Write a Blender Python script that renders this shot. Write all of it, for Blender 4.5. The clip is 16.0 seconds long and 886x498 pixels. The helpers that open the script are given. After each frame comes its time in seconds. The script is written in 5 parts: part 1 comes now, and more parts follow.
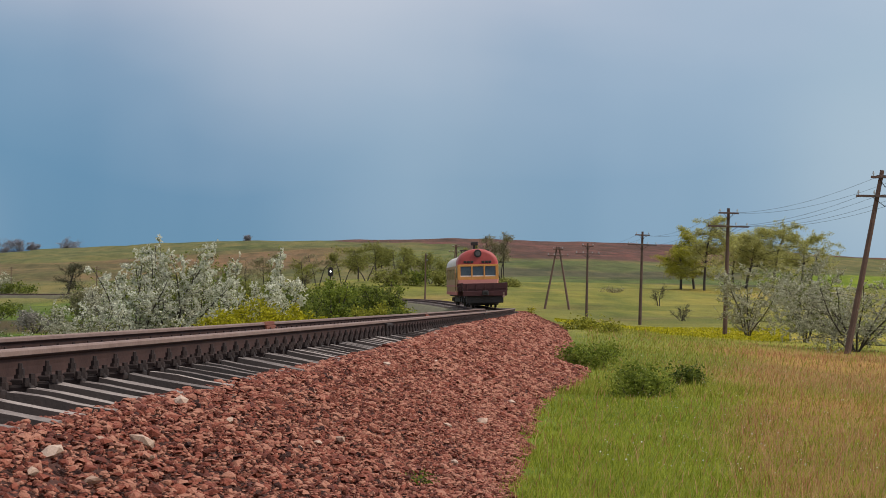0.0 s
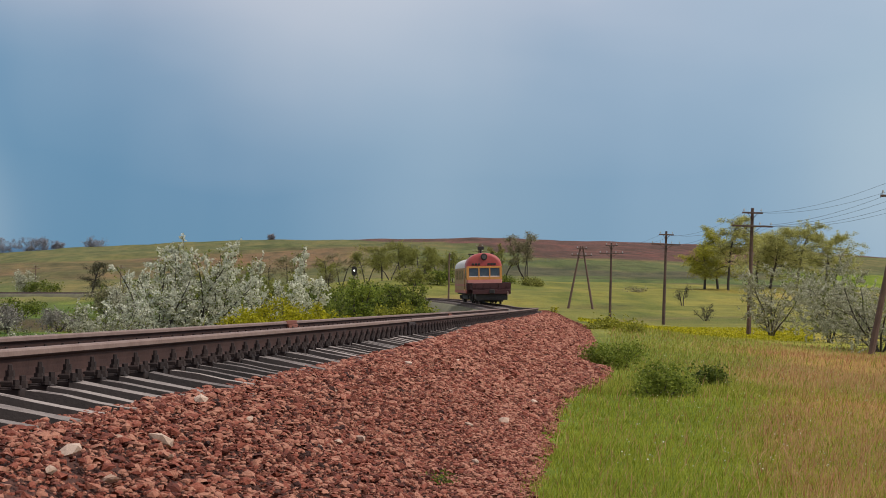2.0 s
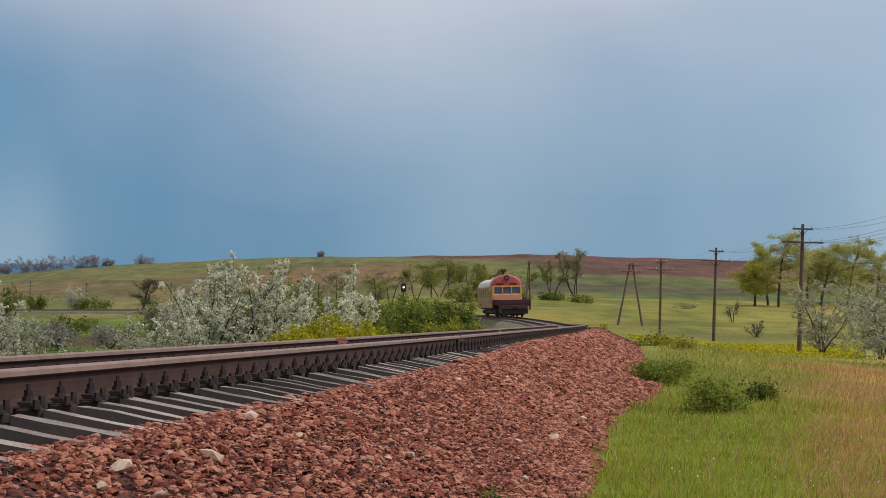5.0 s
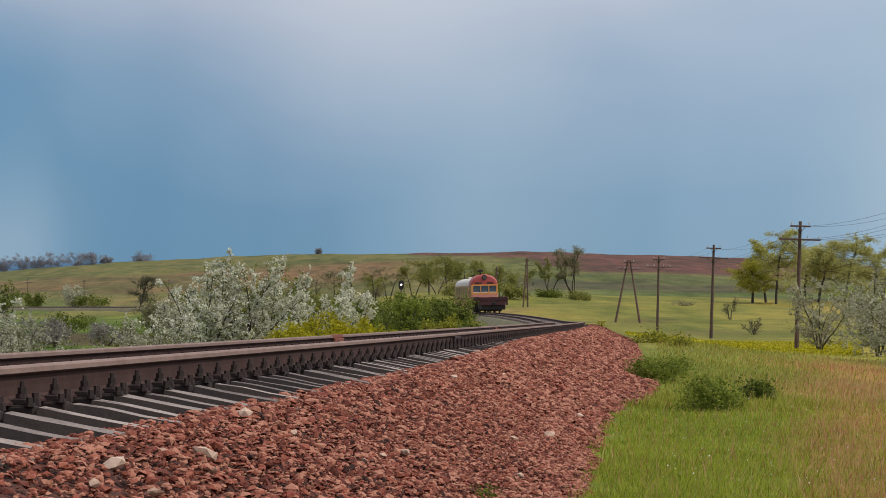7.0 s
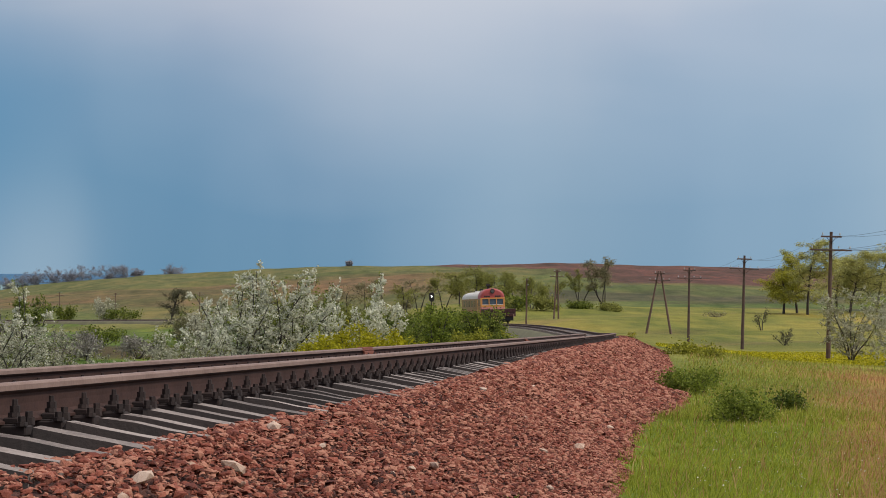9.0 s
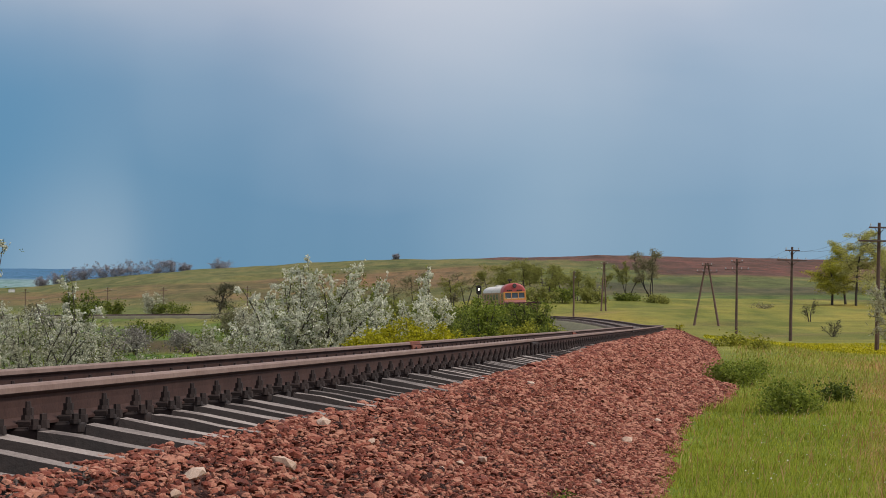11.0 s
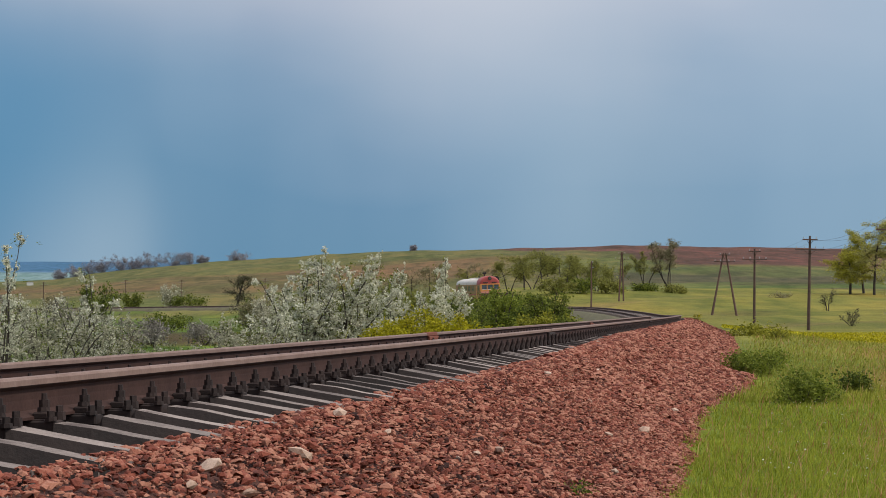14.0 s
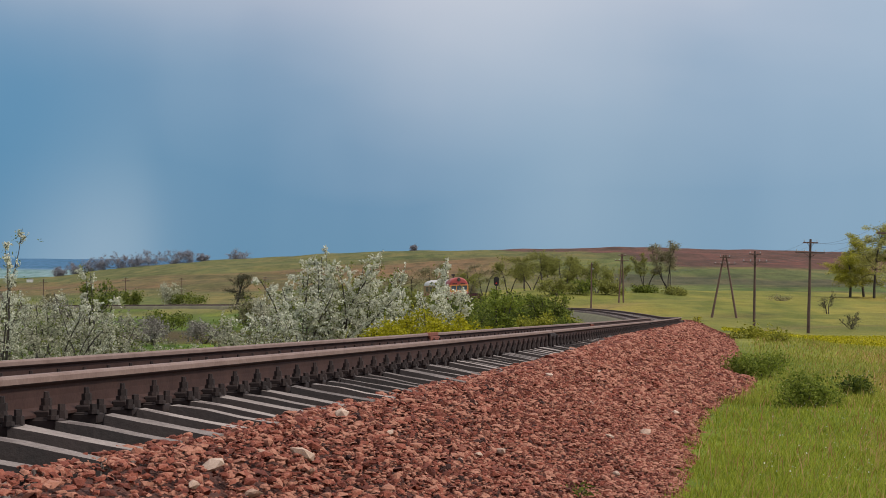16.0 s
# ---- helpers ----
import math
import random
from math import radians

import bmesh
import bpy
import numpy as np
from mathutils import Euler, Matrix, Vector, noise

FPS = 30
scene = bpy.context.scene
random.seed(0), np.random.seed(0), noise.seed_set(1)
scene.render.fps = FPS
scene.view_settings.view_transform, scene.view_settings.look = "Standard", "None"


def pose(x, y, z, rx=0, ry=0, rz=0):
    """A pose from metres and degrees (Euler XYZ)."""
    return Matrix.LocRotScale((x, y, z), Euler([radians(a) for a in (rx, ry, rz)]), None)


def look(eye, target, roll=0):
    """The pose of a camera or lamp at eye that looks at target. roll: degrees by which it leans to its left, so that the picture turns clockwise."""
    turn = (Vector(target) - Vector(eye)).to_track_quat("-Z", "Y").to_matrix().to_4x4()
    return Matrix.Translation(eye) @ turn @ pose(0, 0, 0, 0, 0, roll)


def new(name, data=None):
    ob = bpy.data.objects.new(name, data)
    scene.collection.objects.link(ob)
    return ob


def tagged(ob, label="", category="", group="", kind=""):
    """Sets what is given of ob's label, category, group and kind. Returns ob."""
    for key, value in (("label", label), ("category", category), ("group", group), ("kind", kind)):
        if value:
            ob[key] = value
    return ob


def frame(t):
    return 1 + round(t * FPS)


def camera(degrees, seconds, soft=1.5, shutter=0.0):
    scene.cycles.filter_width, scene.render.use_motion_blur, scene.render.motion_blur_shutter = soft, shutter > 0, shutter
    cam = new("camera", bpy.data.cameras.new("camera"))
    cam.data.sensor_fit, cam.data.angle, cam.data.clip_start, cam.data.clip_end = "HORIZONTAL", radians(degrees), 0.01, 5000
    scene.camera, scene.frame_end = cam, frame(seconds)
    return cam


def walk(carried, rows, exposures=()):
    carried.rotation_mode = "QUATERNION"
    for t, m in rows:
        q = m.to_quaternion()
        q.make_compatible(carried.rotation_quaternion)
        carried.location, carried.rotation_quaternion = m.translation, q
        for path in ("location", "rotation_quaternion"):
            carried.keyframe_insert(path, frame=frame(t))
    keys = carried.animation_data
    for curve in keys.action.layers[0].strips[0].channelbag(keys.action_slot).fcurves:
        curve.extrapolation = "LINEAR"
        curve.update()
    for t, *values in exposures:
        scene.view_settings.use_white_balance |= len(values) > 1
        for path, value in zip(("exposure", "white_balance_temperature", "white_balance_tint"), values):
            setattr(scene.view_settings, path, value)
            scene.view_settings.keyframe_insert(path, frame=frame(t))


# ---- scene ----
cam = camera(22.58, 16.0, soft=0.9)

# seconds, eye (x, y, z), bearing to the right of +y, tilt upwards, lean: a hand-held pan from one spot
VIEW = [
    (0, -0.071, 0.029, 1.636, 4.324, 0.105, 0.829),
    (0.5, -0.062, 0.029, 1.639, 4.238, 0.167, 0.778),
    (1, -0.055, 0.036, 1.638, 3.920, 0.268, 0.619),
    (1.5, -0.054, 0.044, 1.637, 3.759, 0.257, 0.853),
    (2, -0.051, 0.054, 1.635, 3.712, 0.078, 0.930),
    (2.5, -0.048, 0.057, 1.634, 3.245, 0.233, 1.280),
    (3, -0.048, 0.056, 1.632, 3.209, 0.329, 1.095),
    (3.5, -0.054, 0.051, 1.630, 2.625, 0.249, 1.143),
    (3.7, -0.052, 0.048, 1.629, 2.395, 0.294, 0.930),
    (6, -0.049, 0.038, 1.635, 2.494, 0.508, 0.756),
    (6.5, -0.042, 0.043, 1.633, 2.447, 0.497, 0.659),
    (7, -0.032, 0.050, 1.633, 2.490, 0.420, 0.855),
    (7.5, -0.026, 0.053, 1.633, 2.192, 0.527, 1.036),
    (8, -0.020, 0.054, 1.635, 1.793, 0.817, 0.992),
    (8.5, -0.018, 0.053, 1.636, 1.770, 0.785, 0.709),
    (10.8, -0.021, -0.046, 1.658, 0.980, 0.466, 0.215),
    (11, -0.023, -0.046, 1.658, 0.493, 0.521, 0.340),
    (11.5, -0.023, -0.048, 1.659, -0.080, 0.521, 0.391),
    (12, -0.019, -0.055, 1.657, -0.050, 0.521, 0.171),
    (12.5, -0.015, -0.050, 1.656, 0.121, 0.449, 0.097),
    (13, -0.013, -0.048, 1.655, 0.137, 0.331, 0.019),
    (13.5, -0.011, -0.047, 1.656, 0.086, 0.271, 0.119),
    (14, -0.011, -0.045, 1.654, 0.043, 0.288, 0.054),
    (14.5, -0.014, -0.037, 1.655, 0.080, 0.383, 0.130),
    (15, -0.016, -0.030, 1.653, 0.014, 0.235, 0.371),
    (15.5, -0.022, -0.010, 1.656, 0.014, 0.254, 0.406),
    (16, -0.031, -0.007, 1.657, 0.039, 0.292, 0.505),
]


def aimed(x, y, z, bearing, tilt, lean):
    b, p = radians(bearing), radians(tilt)
    way = Vector((math.sin(b) * math.cos(p), math.cos(b) * math.cos(p), math.sin(p)))
    eye = Vector((x, y, z))
    return look(eye, eye + way, lean)


walk(cam, [(row[0], aimed(*row[1:])) for row in VIEW], exposures=[(0.0, 0.0), (16.0, 0.0)])

# ---- world and sun ----
SUN_ELEV, SUN_AZ = 52.0, 105.0      # degrees; azimuth clockwise from +y: high on the camera's right


def node(tree, kind, **values):
    n = tree.nodes.new(kind)
    for key, value in values.items():
        if key in n.inputs:
            n.inputs[key].default_value = value
    return n


def ramp(tree, stops, smooth=False):
    n = tree.nodes.new("ShaderNodeValToRGB")
    n.color_ramp.interpolation = "EASE" if smooth else "LINEAR"
    while len(n.color_ramp.elements) < len(stops):
        n.color_ramp.elements.new(0.5)
    for e, (at, c) in zip(n.color_ramp.elements, stops):
        e.position, e.color = at, (*c, 1)
    return n


def make_world():
    """Storm clouds over the whole sky, deep blue low down and pale grey higher up, thinned over a Nishita sky."""
    world = bpy.data.worlds.new("stormy_sky")
    world.use_nodes = True
    t = world.node_tree
    t.nodes.clear()
    link = t.links.new
    sky = t.nodes.new("ShaderNodeTexSky")
    sky.sky_type, sky.sun_disc = "NISHITA", False
    sky.sun_elevation, sky.sun_rotation = radians(SUN_ELEV), radians(SUN_AZ)
    co = t.nodes.new("ShaderNodeTexCoord")
    sep = t.nodes.new("ShaderNodeSeparateXYZ")
    link(co.outputs["Generated"], sep.inputs[0])
    # soft cloud noise in direction space
    mp = t.nodes.new("ShaderNodeMapping")
    mp.inputs["Scale"].default_value = (5.0, 5.0, 13.0)
    link(co.outputs["Generated"], mp.inputs[0])
    nz = node(t, "ShaderNodeTexNoise", Scale=1.0, Detail=4.0, Roughness=0.45)
    link(mp.outputs[0], nz.inputs["Vector"])
    mp2 = t.nodes.new("ShaderNodeMapping")
    mp2.inputs["Scale"].default_value = (14.0, 14.0, 3.0)
    link(co.outputs["Generated"], mp2.inputs[0])
    nz2 = node(t, "ShaderNodeTexNoise", Scale=1.0, Detail=3.0, Roughness=0.4)
    link(mp2.outputs[0], nz2.inputs["Vector"])
    # height in the sky, shaken by the noise
    a = node(t, "ShaderNodeMath"); a.operation = "MULTIPLY_ADD"
    a.inputs[1].default_value, a.inputs[2].default_value = 0.075, -0.0375
    link(nz.outputs["Fac"], a.inputs[0])
    b = node(t, "ShaderNodeMath"); b.operation = "ADD"
    link(sep.outputs["Z"], b.inputs[0]); link(a.outputs[0], b.inputs[1])
    mr = node(t, "ShaderNodeMapRange")
    mr.inputs["From Min"].default_value, mr.inputs["From Max"].default_value = 0.0, 0.125
    link(b.outputs[0], mr.inputs["Value"])
    low = ramp(t, [(0.0, (0.121, 0.27, 0.42)), (0.30, (0.126, 0.27, 0.43)), (0.62, (0.245, 0.36, 0.51)),
                   (0.88, (0.435, 0.49, 0.61)), (1.0, (0.55, 0.575, 0.665))])
    link(mr.outputs[0], low.inputs[0])
    # paler towards the east
    mx = node(t, "ShaderNodeMapRange")
    mx.inputs["From Min"].default_value, mx.inputs["From Max"].default_value = -0.10, 0.27
    link(sep.outputs["X"], mx.inputs["Value"])
    m2 = node(t, "ShaderNodeMath"); m2.operation = "MULTIPLY_ADD"
    m2.inputs[1].default_value, m2.inputs[2].default_value = 0.55, -0.24
    link(nz2.outputs["Fac"], m2.inputs[0])
    m3 = node(t, "ShaderNodeMath"); m3.operation = "MULTIPLY_ADD"; m3.use_clamp = True
    m3.inputs[1].default_value = 0.5
    link(mx.outputs[0], m3.inputs[0]); link(m2.outputs[0], m3.inputs[2])
    pale = t.nodes.new("ShaderNodeMix"); pale.data_type = "RGBA"
    link(m3.outputs[0], pale.inputs["Factor"]); link(low.outputs[0], pale.inputs["A"])
    pale.inputs["B"].default_value = (0.40, 0.54, 0.68, 1)
    # veils of rain, paler than the cloud behind them
    veil = pale.outputs["Result"]
    for way, wide, narrow, strength in (((-0.140, 0.987, 0.062), 0.13, 0.02, -0.5), ((-0.158, 0.987, 0.004), 0.060, 0.000, 0.55), ((0.065, 0.995, 0.030), 0.080, 0.000, 0.25), ((0.285, 0.960, 0.045), 0.10, 0.01, 0.75), ((0.02, 0.99, 0.128), 0.10, 0.01, 0.55), ((-0.205, 0.975, 0.062), 0.105, 0.01, -0.75)):
        ds = node(t, "ShaderNodeVectorMath"); ds.operation = "DISTANCE"
        tall = 0.75 if strength > 0 and way[2] < 0.04 else 1.0     # rain hangs in upright veils
        sc = node(t, "ShaderNodeVectorMath"); sc.operation = "MULTIPLY"
        sc.inputs[1].default_value = (1, 1, tall)
        link(co.outputs["Generated"], sc.inputs[0])
        ds.inputs[1].default_value = (way[0], way[1], way[2] * tall)
        link(sc.outputs[0], ds.inputs[0])
        wob = node(t, "ShaderNodeMath"); wob.operation = "MULTIPLY_ADD"
        wob.inputs[1].default_value = 0.06
        link(nz2.outputs["Fac"], wob.inputs[0]); link(ds.outputs["Value"], wob.inputs[2])
        fade = node(t, "ShaderNodeMapRange"); fade.interpolation_type = "SMOOTHSTEP"
        for key, value in (("From Min", wide + 0.03), ("From Max", narrow + 0.03), ("To Min", 0.0), ("To Max", abs(strength))):
            fade.inputs[key].default_value = value
        link(wob.outputs[0], fade.inputs["Value"])
        mv = t.nodes.new("ShaderNodeMix"); mv.data_type = "RGBA"
        link(fade.outputs[0], mv.inputs["Factor"]); link(veil, mv.inputs["A"])
        mv.inputs["B"].default_value = (0.095, 0.265, 0.45, 1) if strength < -0.55 else (0.125, 0.28, 0.445, 1) if strength < 0 else (0.44, 0.56, 0.66, 1) if way[2] < 0.1 else (0.60, 0.64, 0.72, 1)
        veil = mv.outputs["Result"]
    # brighter overhead and behind, where the cloud is thin
    up = node(t, "ShaderNodeMapRange")
    up.inputs["From Min"].default_value, up.inputs["From Max"].default_value = 0.14, 0.8
    link(sep.outputs["Z"], up.inputs["Value"])
    high = t.nodes.new("ShaderNodeMix"); high.data_type = "RGBA"
    link(up.outputs[0], high.inputs["Factor"]); link(veil, high.inputs["A"])
    high.inputs["B"].default_value = (0.78, 0.82, 0.90, 1)
    cloud = node(t, "ShaderNodeBackground", Strength=1.0)
    link(high.outputs["Result"], cloud.inputs["Color"])
    blue = node(t, "ShaderNodeBackground", Strength=0.06)
    link(sky.outputs[0], blue.inputs["Color"])
    mix = node(t, "ShaderNodeMixShader", Fac=0.94)
    link(blue.outputs[0], mix.inputs[1]); link(cloud.outputs[0], mix.inputs[2])
    out = t.nodes.new("ShaderNodeOutputWorld")
    link(mix.outputs[0], out.inputs[0])
    scene.world = world


make_world()
sun = new("sun", bpy.data.lights.new("sun", "SUN"))
sun.data.energy, sun.data.angle, sun.data.color = 2.6, radians(4), (1.0, 0.93, 0.84)
_e, _a = radians(SUN_ELEV), radians(SUN_AZ)
sun.matrix_world = look((math.sin(_a) * math.cos(_e) * 50, math.cos(_a) * math.cos(_e) * 50, math.sin(_e) * 50), (0, 0, 0))


# ---- materials ----
def material(name, dark, light, rough=0.8, scale=6.0, fine=60.0, bump=0.3, dist=0.01, metal=0.0, island=0.0, obj=0.0,
             stain=None, stain_scale=1.5, stain_at=0.6, trans=0.0, spec=0.5, span=(0.3, 0.7)):
    """Procedural surface: two scales of noise between two colours, a fine bump, and per-piece variation."""
    m = bpy.data.materials.new(name)
    m.use_nodes = True
    t = m.node_tree
    link = t.links.new
    bsdf = t.nodes["Principled BSDF"]
    co = t.nodes.new("ShaderNodeTexCoord")
    n1 = node(t, "ShaderNodeTexNoise", Scale=scale, Detail=5.0, Roughness=0.6)
    n2 = node(t, "ShaderNodeTexNoise", Scale=fine, Detail=4.0, Roughness=0.65)
    link(co.outputs["Object"], n1.inputs["Vector"]); link(co.outputs["Object"], n2.inputs["Vector"])
    mixf = t.nodes.new("ShaderNodeMix"); mixf.inputs["Factor"].default_value = 0.45
    link(n1.outputs["Fac"], mixf.inputs["A"]); link(n2.outputs["Fac"], mixf.inputs["B"])
    fac = mixf.outputs["Result"]
    for amount, source in ((island, "ShaderNodeNewGeometry"), (obj, "ShaderNodeObjectInfo")):
        if amount:
            src = t.nodes.new(source)
            ad = node(t, "ShaderNodeMath"); ad.operation = "MULTIPLY_ADD"
            ad.inputs[1].default_value = amount
            link(src.outputs["Random Per Island" if source.endswith("Geometry") else "Random"], ad.inputs[0])
            link(fac, ad.inputs[2])
            sb = node(t, "ShaderNodeMath"); sb.operation = "SUBTRACT"; sb.inputs[1].default_value = amount / 2
            link(ad.outputs[0], sb.inputs[0])
            fac = sb.outputs[0]
    r = ramp(t, [(span[0], dark), (span[1], light)])
    link(fac, r.inputs[0])
    colour = r.outputs[0]
    if stain:
        n3 = node(t, "ShaderNodeTexNoise", Scale=stain_scale, Detail=6.0, Roughness=0.7)
        link(co.outputs["Object"], n3.inputs["Vector"])
        rr = ramp(t, [(stain_at - 0.06, (0, 0, 0)), (stain_at + 0.08, (1, 1, 1))])
        link(n3.outputs["Fac"], rr.inputs[0])
        mx = t.nodes.new("ShaderNodeMix"); mx.data_type = "RGBA"
        link(rr.outputs[0], mx.inputs["Factor"]); link(colour, mx.inputs["A"])
        mx.inputs["B"].default_value = (*stain, 1)
        colour = mx.outputs["Result"]
    link(colour, bsdf.inputs["Base Color"])
    bsdf.inputs["Roughness"].default_value = rough
    bsdf.inputs["Metallic"].default_value = metal
    bsdf.inputs["Specular IOR Level"].default_value = spec
    if bump:
        bp = node(t, "ShaderNodeBump", Strength=bump, Distance=dist)
        link(n2.outputs["Fac"], bp.inputs["Height"]); link(bp.outputs[0], bsdf.inputs["Normal"])
    if trans:
        tr = t.nodes.new("ShaderNodeBsdfTranslucent")
        link(colour, tr.inputs[0])
        ms = node(t, "ShaderNodeMixShader", Fac=trans)
        link(bsdf.outputs[0], ms.inputs[1]); link(tr.outputs[0], ms.inputs[2])
        link(ms.outputs[0], t.nodes["Material Output"].inputs[0])
    return m


def glow(name, colour, strength):
    m = bpy.data.materials.new(name)
    m.use_nodes = True
    b = m.node_tree.nodes["Principled BSDF"]
    b.inputs["Base Color"].default_value = (*colour, 1)
    b.inputs["Emission Color"].default_value = (*colour, 1)
    b.inputs["Emission Strength"].default_value = strength
    return m


M_STONE = material("red_ballast_stone", (0.036, 0.011, 0.008), (0.255, 0.088, 0.056), 0.9, 9, 70, 0.9, 0.008, island=0.76, obj=0.76)
for _n in M_STONE.node_tree.nodes:
    if _n.type == "VALTORGB":
        _e = _n.color_ramp.elements
        _e[0].position, _e[0].color = 0.22, (0.042, 0.013, 0.009, 1)
        _e[1].position, _e[1].color = 1.0, (0.38, 0.160, 0.102, 1)
        for _at, _c in ((0.46, (0.100, 0.0220, 0.0125)), (0.64, (0.176, 0.0395, 0.0208)), (0.84, (0.260, 0.068, 0.038))):
            _e.new(_at).color = (*_c, 1)
M_PALE = material("pale_ballast_stone", (0.34, 0.20, 0.14), (0.62, 0.46, 0.36), 0.9, 12, 80, 0.4, 0.005, obj=0.3)
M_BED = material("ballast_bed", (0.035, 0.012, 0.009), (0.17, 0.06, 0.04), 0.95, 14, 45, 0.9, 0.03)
M_DUST = material("dusty_bed", (0.080, 0.072, 0.038), (0.19, 0.168, 0.085), 0.95, 0.35, 4, 0.6, 0.05)
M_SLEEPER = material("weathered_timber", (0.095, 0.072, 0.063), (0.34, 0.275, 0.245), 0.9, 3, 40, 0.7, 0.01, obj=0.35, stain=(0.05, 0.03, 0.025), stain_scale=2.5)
# creosoted sides, darkened further to paint in the shade between sleepers
M_CREOSOTE_SHADE = material("creosoted_side_with_shade", (0.012, 0.0085, 0.0075), (0.034, 0.022, 0.019), 0.9, 3, 40, 0.5, 0.01, obj=0.2)
M_RAIL = material("rusty_rail_steel", (0.033, 0.0155, 0.0125), (0.080, 0.040, 0.032), 0.85, 4, 55, 0.3, 0.003, spec=0.25)
M_HEAD = material("worn_rail_head", (0.16, 0.095, 0.075), (0.28, 0.195, 0.165), 0.7, 5, 60, 0.15, 0.002, spec=0.3)
M_RUST = material("bright_rust", (0.12, 0.03, 0.018), (0.28, 0.09, 0.05), 0.85, 10, 80, 0.4, 0.004)
M_IRON = material("dark_rusty_iron", (0.014, 0.008, 0.007), (0.042, 0.023, 0.019), 0.85, 20, 90, 0.3, 0.004, obj=0.2)
M_POLE = material("weathered_pole_timber", (0.06, 0.036, 0.028), (0.18, 0.105, 0.08), 0.9, 2, 30, 0.6, 0.01, obj=0.2)
M_BARK = material("dark_bark", (0.025, 0.02, 0.018), (0.09, 0.07, 0.06), 0.95, 4, 30, 0.6, 0.02)
M_WIRE = material("tarnished_wire", (0.03, 0.03, 0.03), (0.08, 0.08, 0.08), 0.6, 4, 30, 0.0)
M_GLASSY = material("porcelain_insulator", (0.30, 0.32, 0.33), (0.5, 0.52, 0.53), 0.3, 4, 30, 0.0)


# ---- the line of the railway ----
# s runs along the outer rail from beside the camera; off is to the right of it (towards the camera)
K_AT = (-10, 40, 90, 130, 180, 230, 300, 380, 480, 620)
K_IS = (0.001031, 0.000117, 0.000777, 0.001334, 0.000553, 0.001121, 0.001651, 0.001948, 0.001905, 0.001899)
Z_AT = (-10, 30, 90, 150, 230, 310, 400, 620)
Z_IS = (1.340, 0.496, -0.806, -2.278, -3.448, -4.837, -6.22, -11.45)
HEADING, ASIDE, START_Y, CANT, GAUGE = 0.15865, 3.2892, 10.5295, 0.0533, 1.59
DS = 0.5
LINE_S = np.arange(-40.0, 740.0, DS)
_i0 = int(40 / DS)
_k = np.interp(LINE_S, K_AT, K_IS)
LINE_A = HEADING - np.concatenate([[0], np.cumsum((_k[1:] + _k[:-1]) / 2 * DS)])
LINE_A += HEADING - LINE_A[_i0]
LINE_X, LINE_Y = np.cumsum(np.sin(LINE_A)) * DS, np.cumsum(np.cos(LINE_A)) * DS
LINE_X += START_Y * math.tan(HEADING) - ASIDE / math.cos(HEADING) - LINE_X[_i0]
LINE_Y += START_Y - LINE_Y[_i0]
_zs = np.interp(LINE_S, (-40, *Z_AT, 740), (1.9, *Z_IS, -13.5))
LINE_Z = np.convolve(np.pad(_zs, 20, mode="edge"), np.ones(41) / 41, mode="valid")
LINE_Z[:60] = _zs[:60]


def on_line(s, off=0.0, dz=0.0):
    """World points of the railway's own coordinates (arrays allowed)."""
    x, y = np.interp(s, LINE_S, LINE_X), np.interp(s, LINE_S, LINE_Y)
    a, z = np.interp(s, LINE_S, LINE_A), np.interp(s, LINE_S, LINE_Z)
    return x + off * np.cos(a), y - off * np.sin(a), z + dz


def line_frame(s, off=0.0, dz=0.0):
    """A pose on the line: y forward along the rails, x to the right, leaning with the cant and the grade."""
    x, y, z = on_line(s, off, dz)
    a = float(np.interp(s, LINE_S, LINE_A))
    g = float(np.interp(s + 2, LINE_S, LINE_Z) - np.interp(s - 2, LINE_S, LINE_Z)) / 4
    return pose(float(x), float(y), float(z), math.degrees(math.atan(g)), 0, -math.degrees(a)) @ pose(0, 0, 0, 0, -math.degrees(CANT / GAUGE), 0)


def near_line(x, y):
    """s and off of the nearest point of the line."""
    x, y = np.asarray(x, float).ravel(), np.asarray(y, float).ravel()
    s, off = np.empty(len(x)), np.empty(len(x))
    for i in range(0, len(x), 4000):
        d = (x[i:i + 4000, None] - LINE_X[None, ::2]) ** 2 + (y[i:i + 4000, None] - LINE_Y[None, ::2]) ** 2
        j = np.argmin(d, axis=1) * 2
        a = LINE_A[j]
        dx, dy = x[i:i + 4000] - LINE_X[j], y[i:i + 4000] - LINE_Y[j]
        s[i:i + 4000] = LINE_S[j] + dx * np.sin(a) + dy * np.cos(a)
        off[i:i + 4000] = dx * np.cos(a) - dy * np.sin(a)
    return s, off


def step(v, a, b):
    u = np.clip((v - a) / (b - a), 0, 1)
    return u * u * (3 - 2 * u)


def wave(x, y, scale, seed=0.0):
    """Cheap smooth unevenness, about -1 to 1."""
    u, v = x / scale + seed, y / scale - seed * 1.7
    return (np.sin(u * 1.3 + 1.7 * np.sin(v * 0.9 + seed)) + np.sin(v * 1.7 + 1.3 * np.sin(u * 1.1 + 2 * seed)) + np.sin(u * 2.9 - v * 2.3 + seed)) / 3


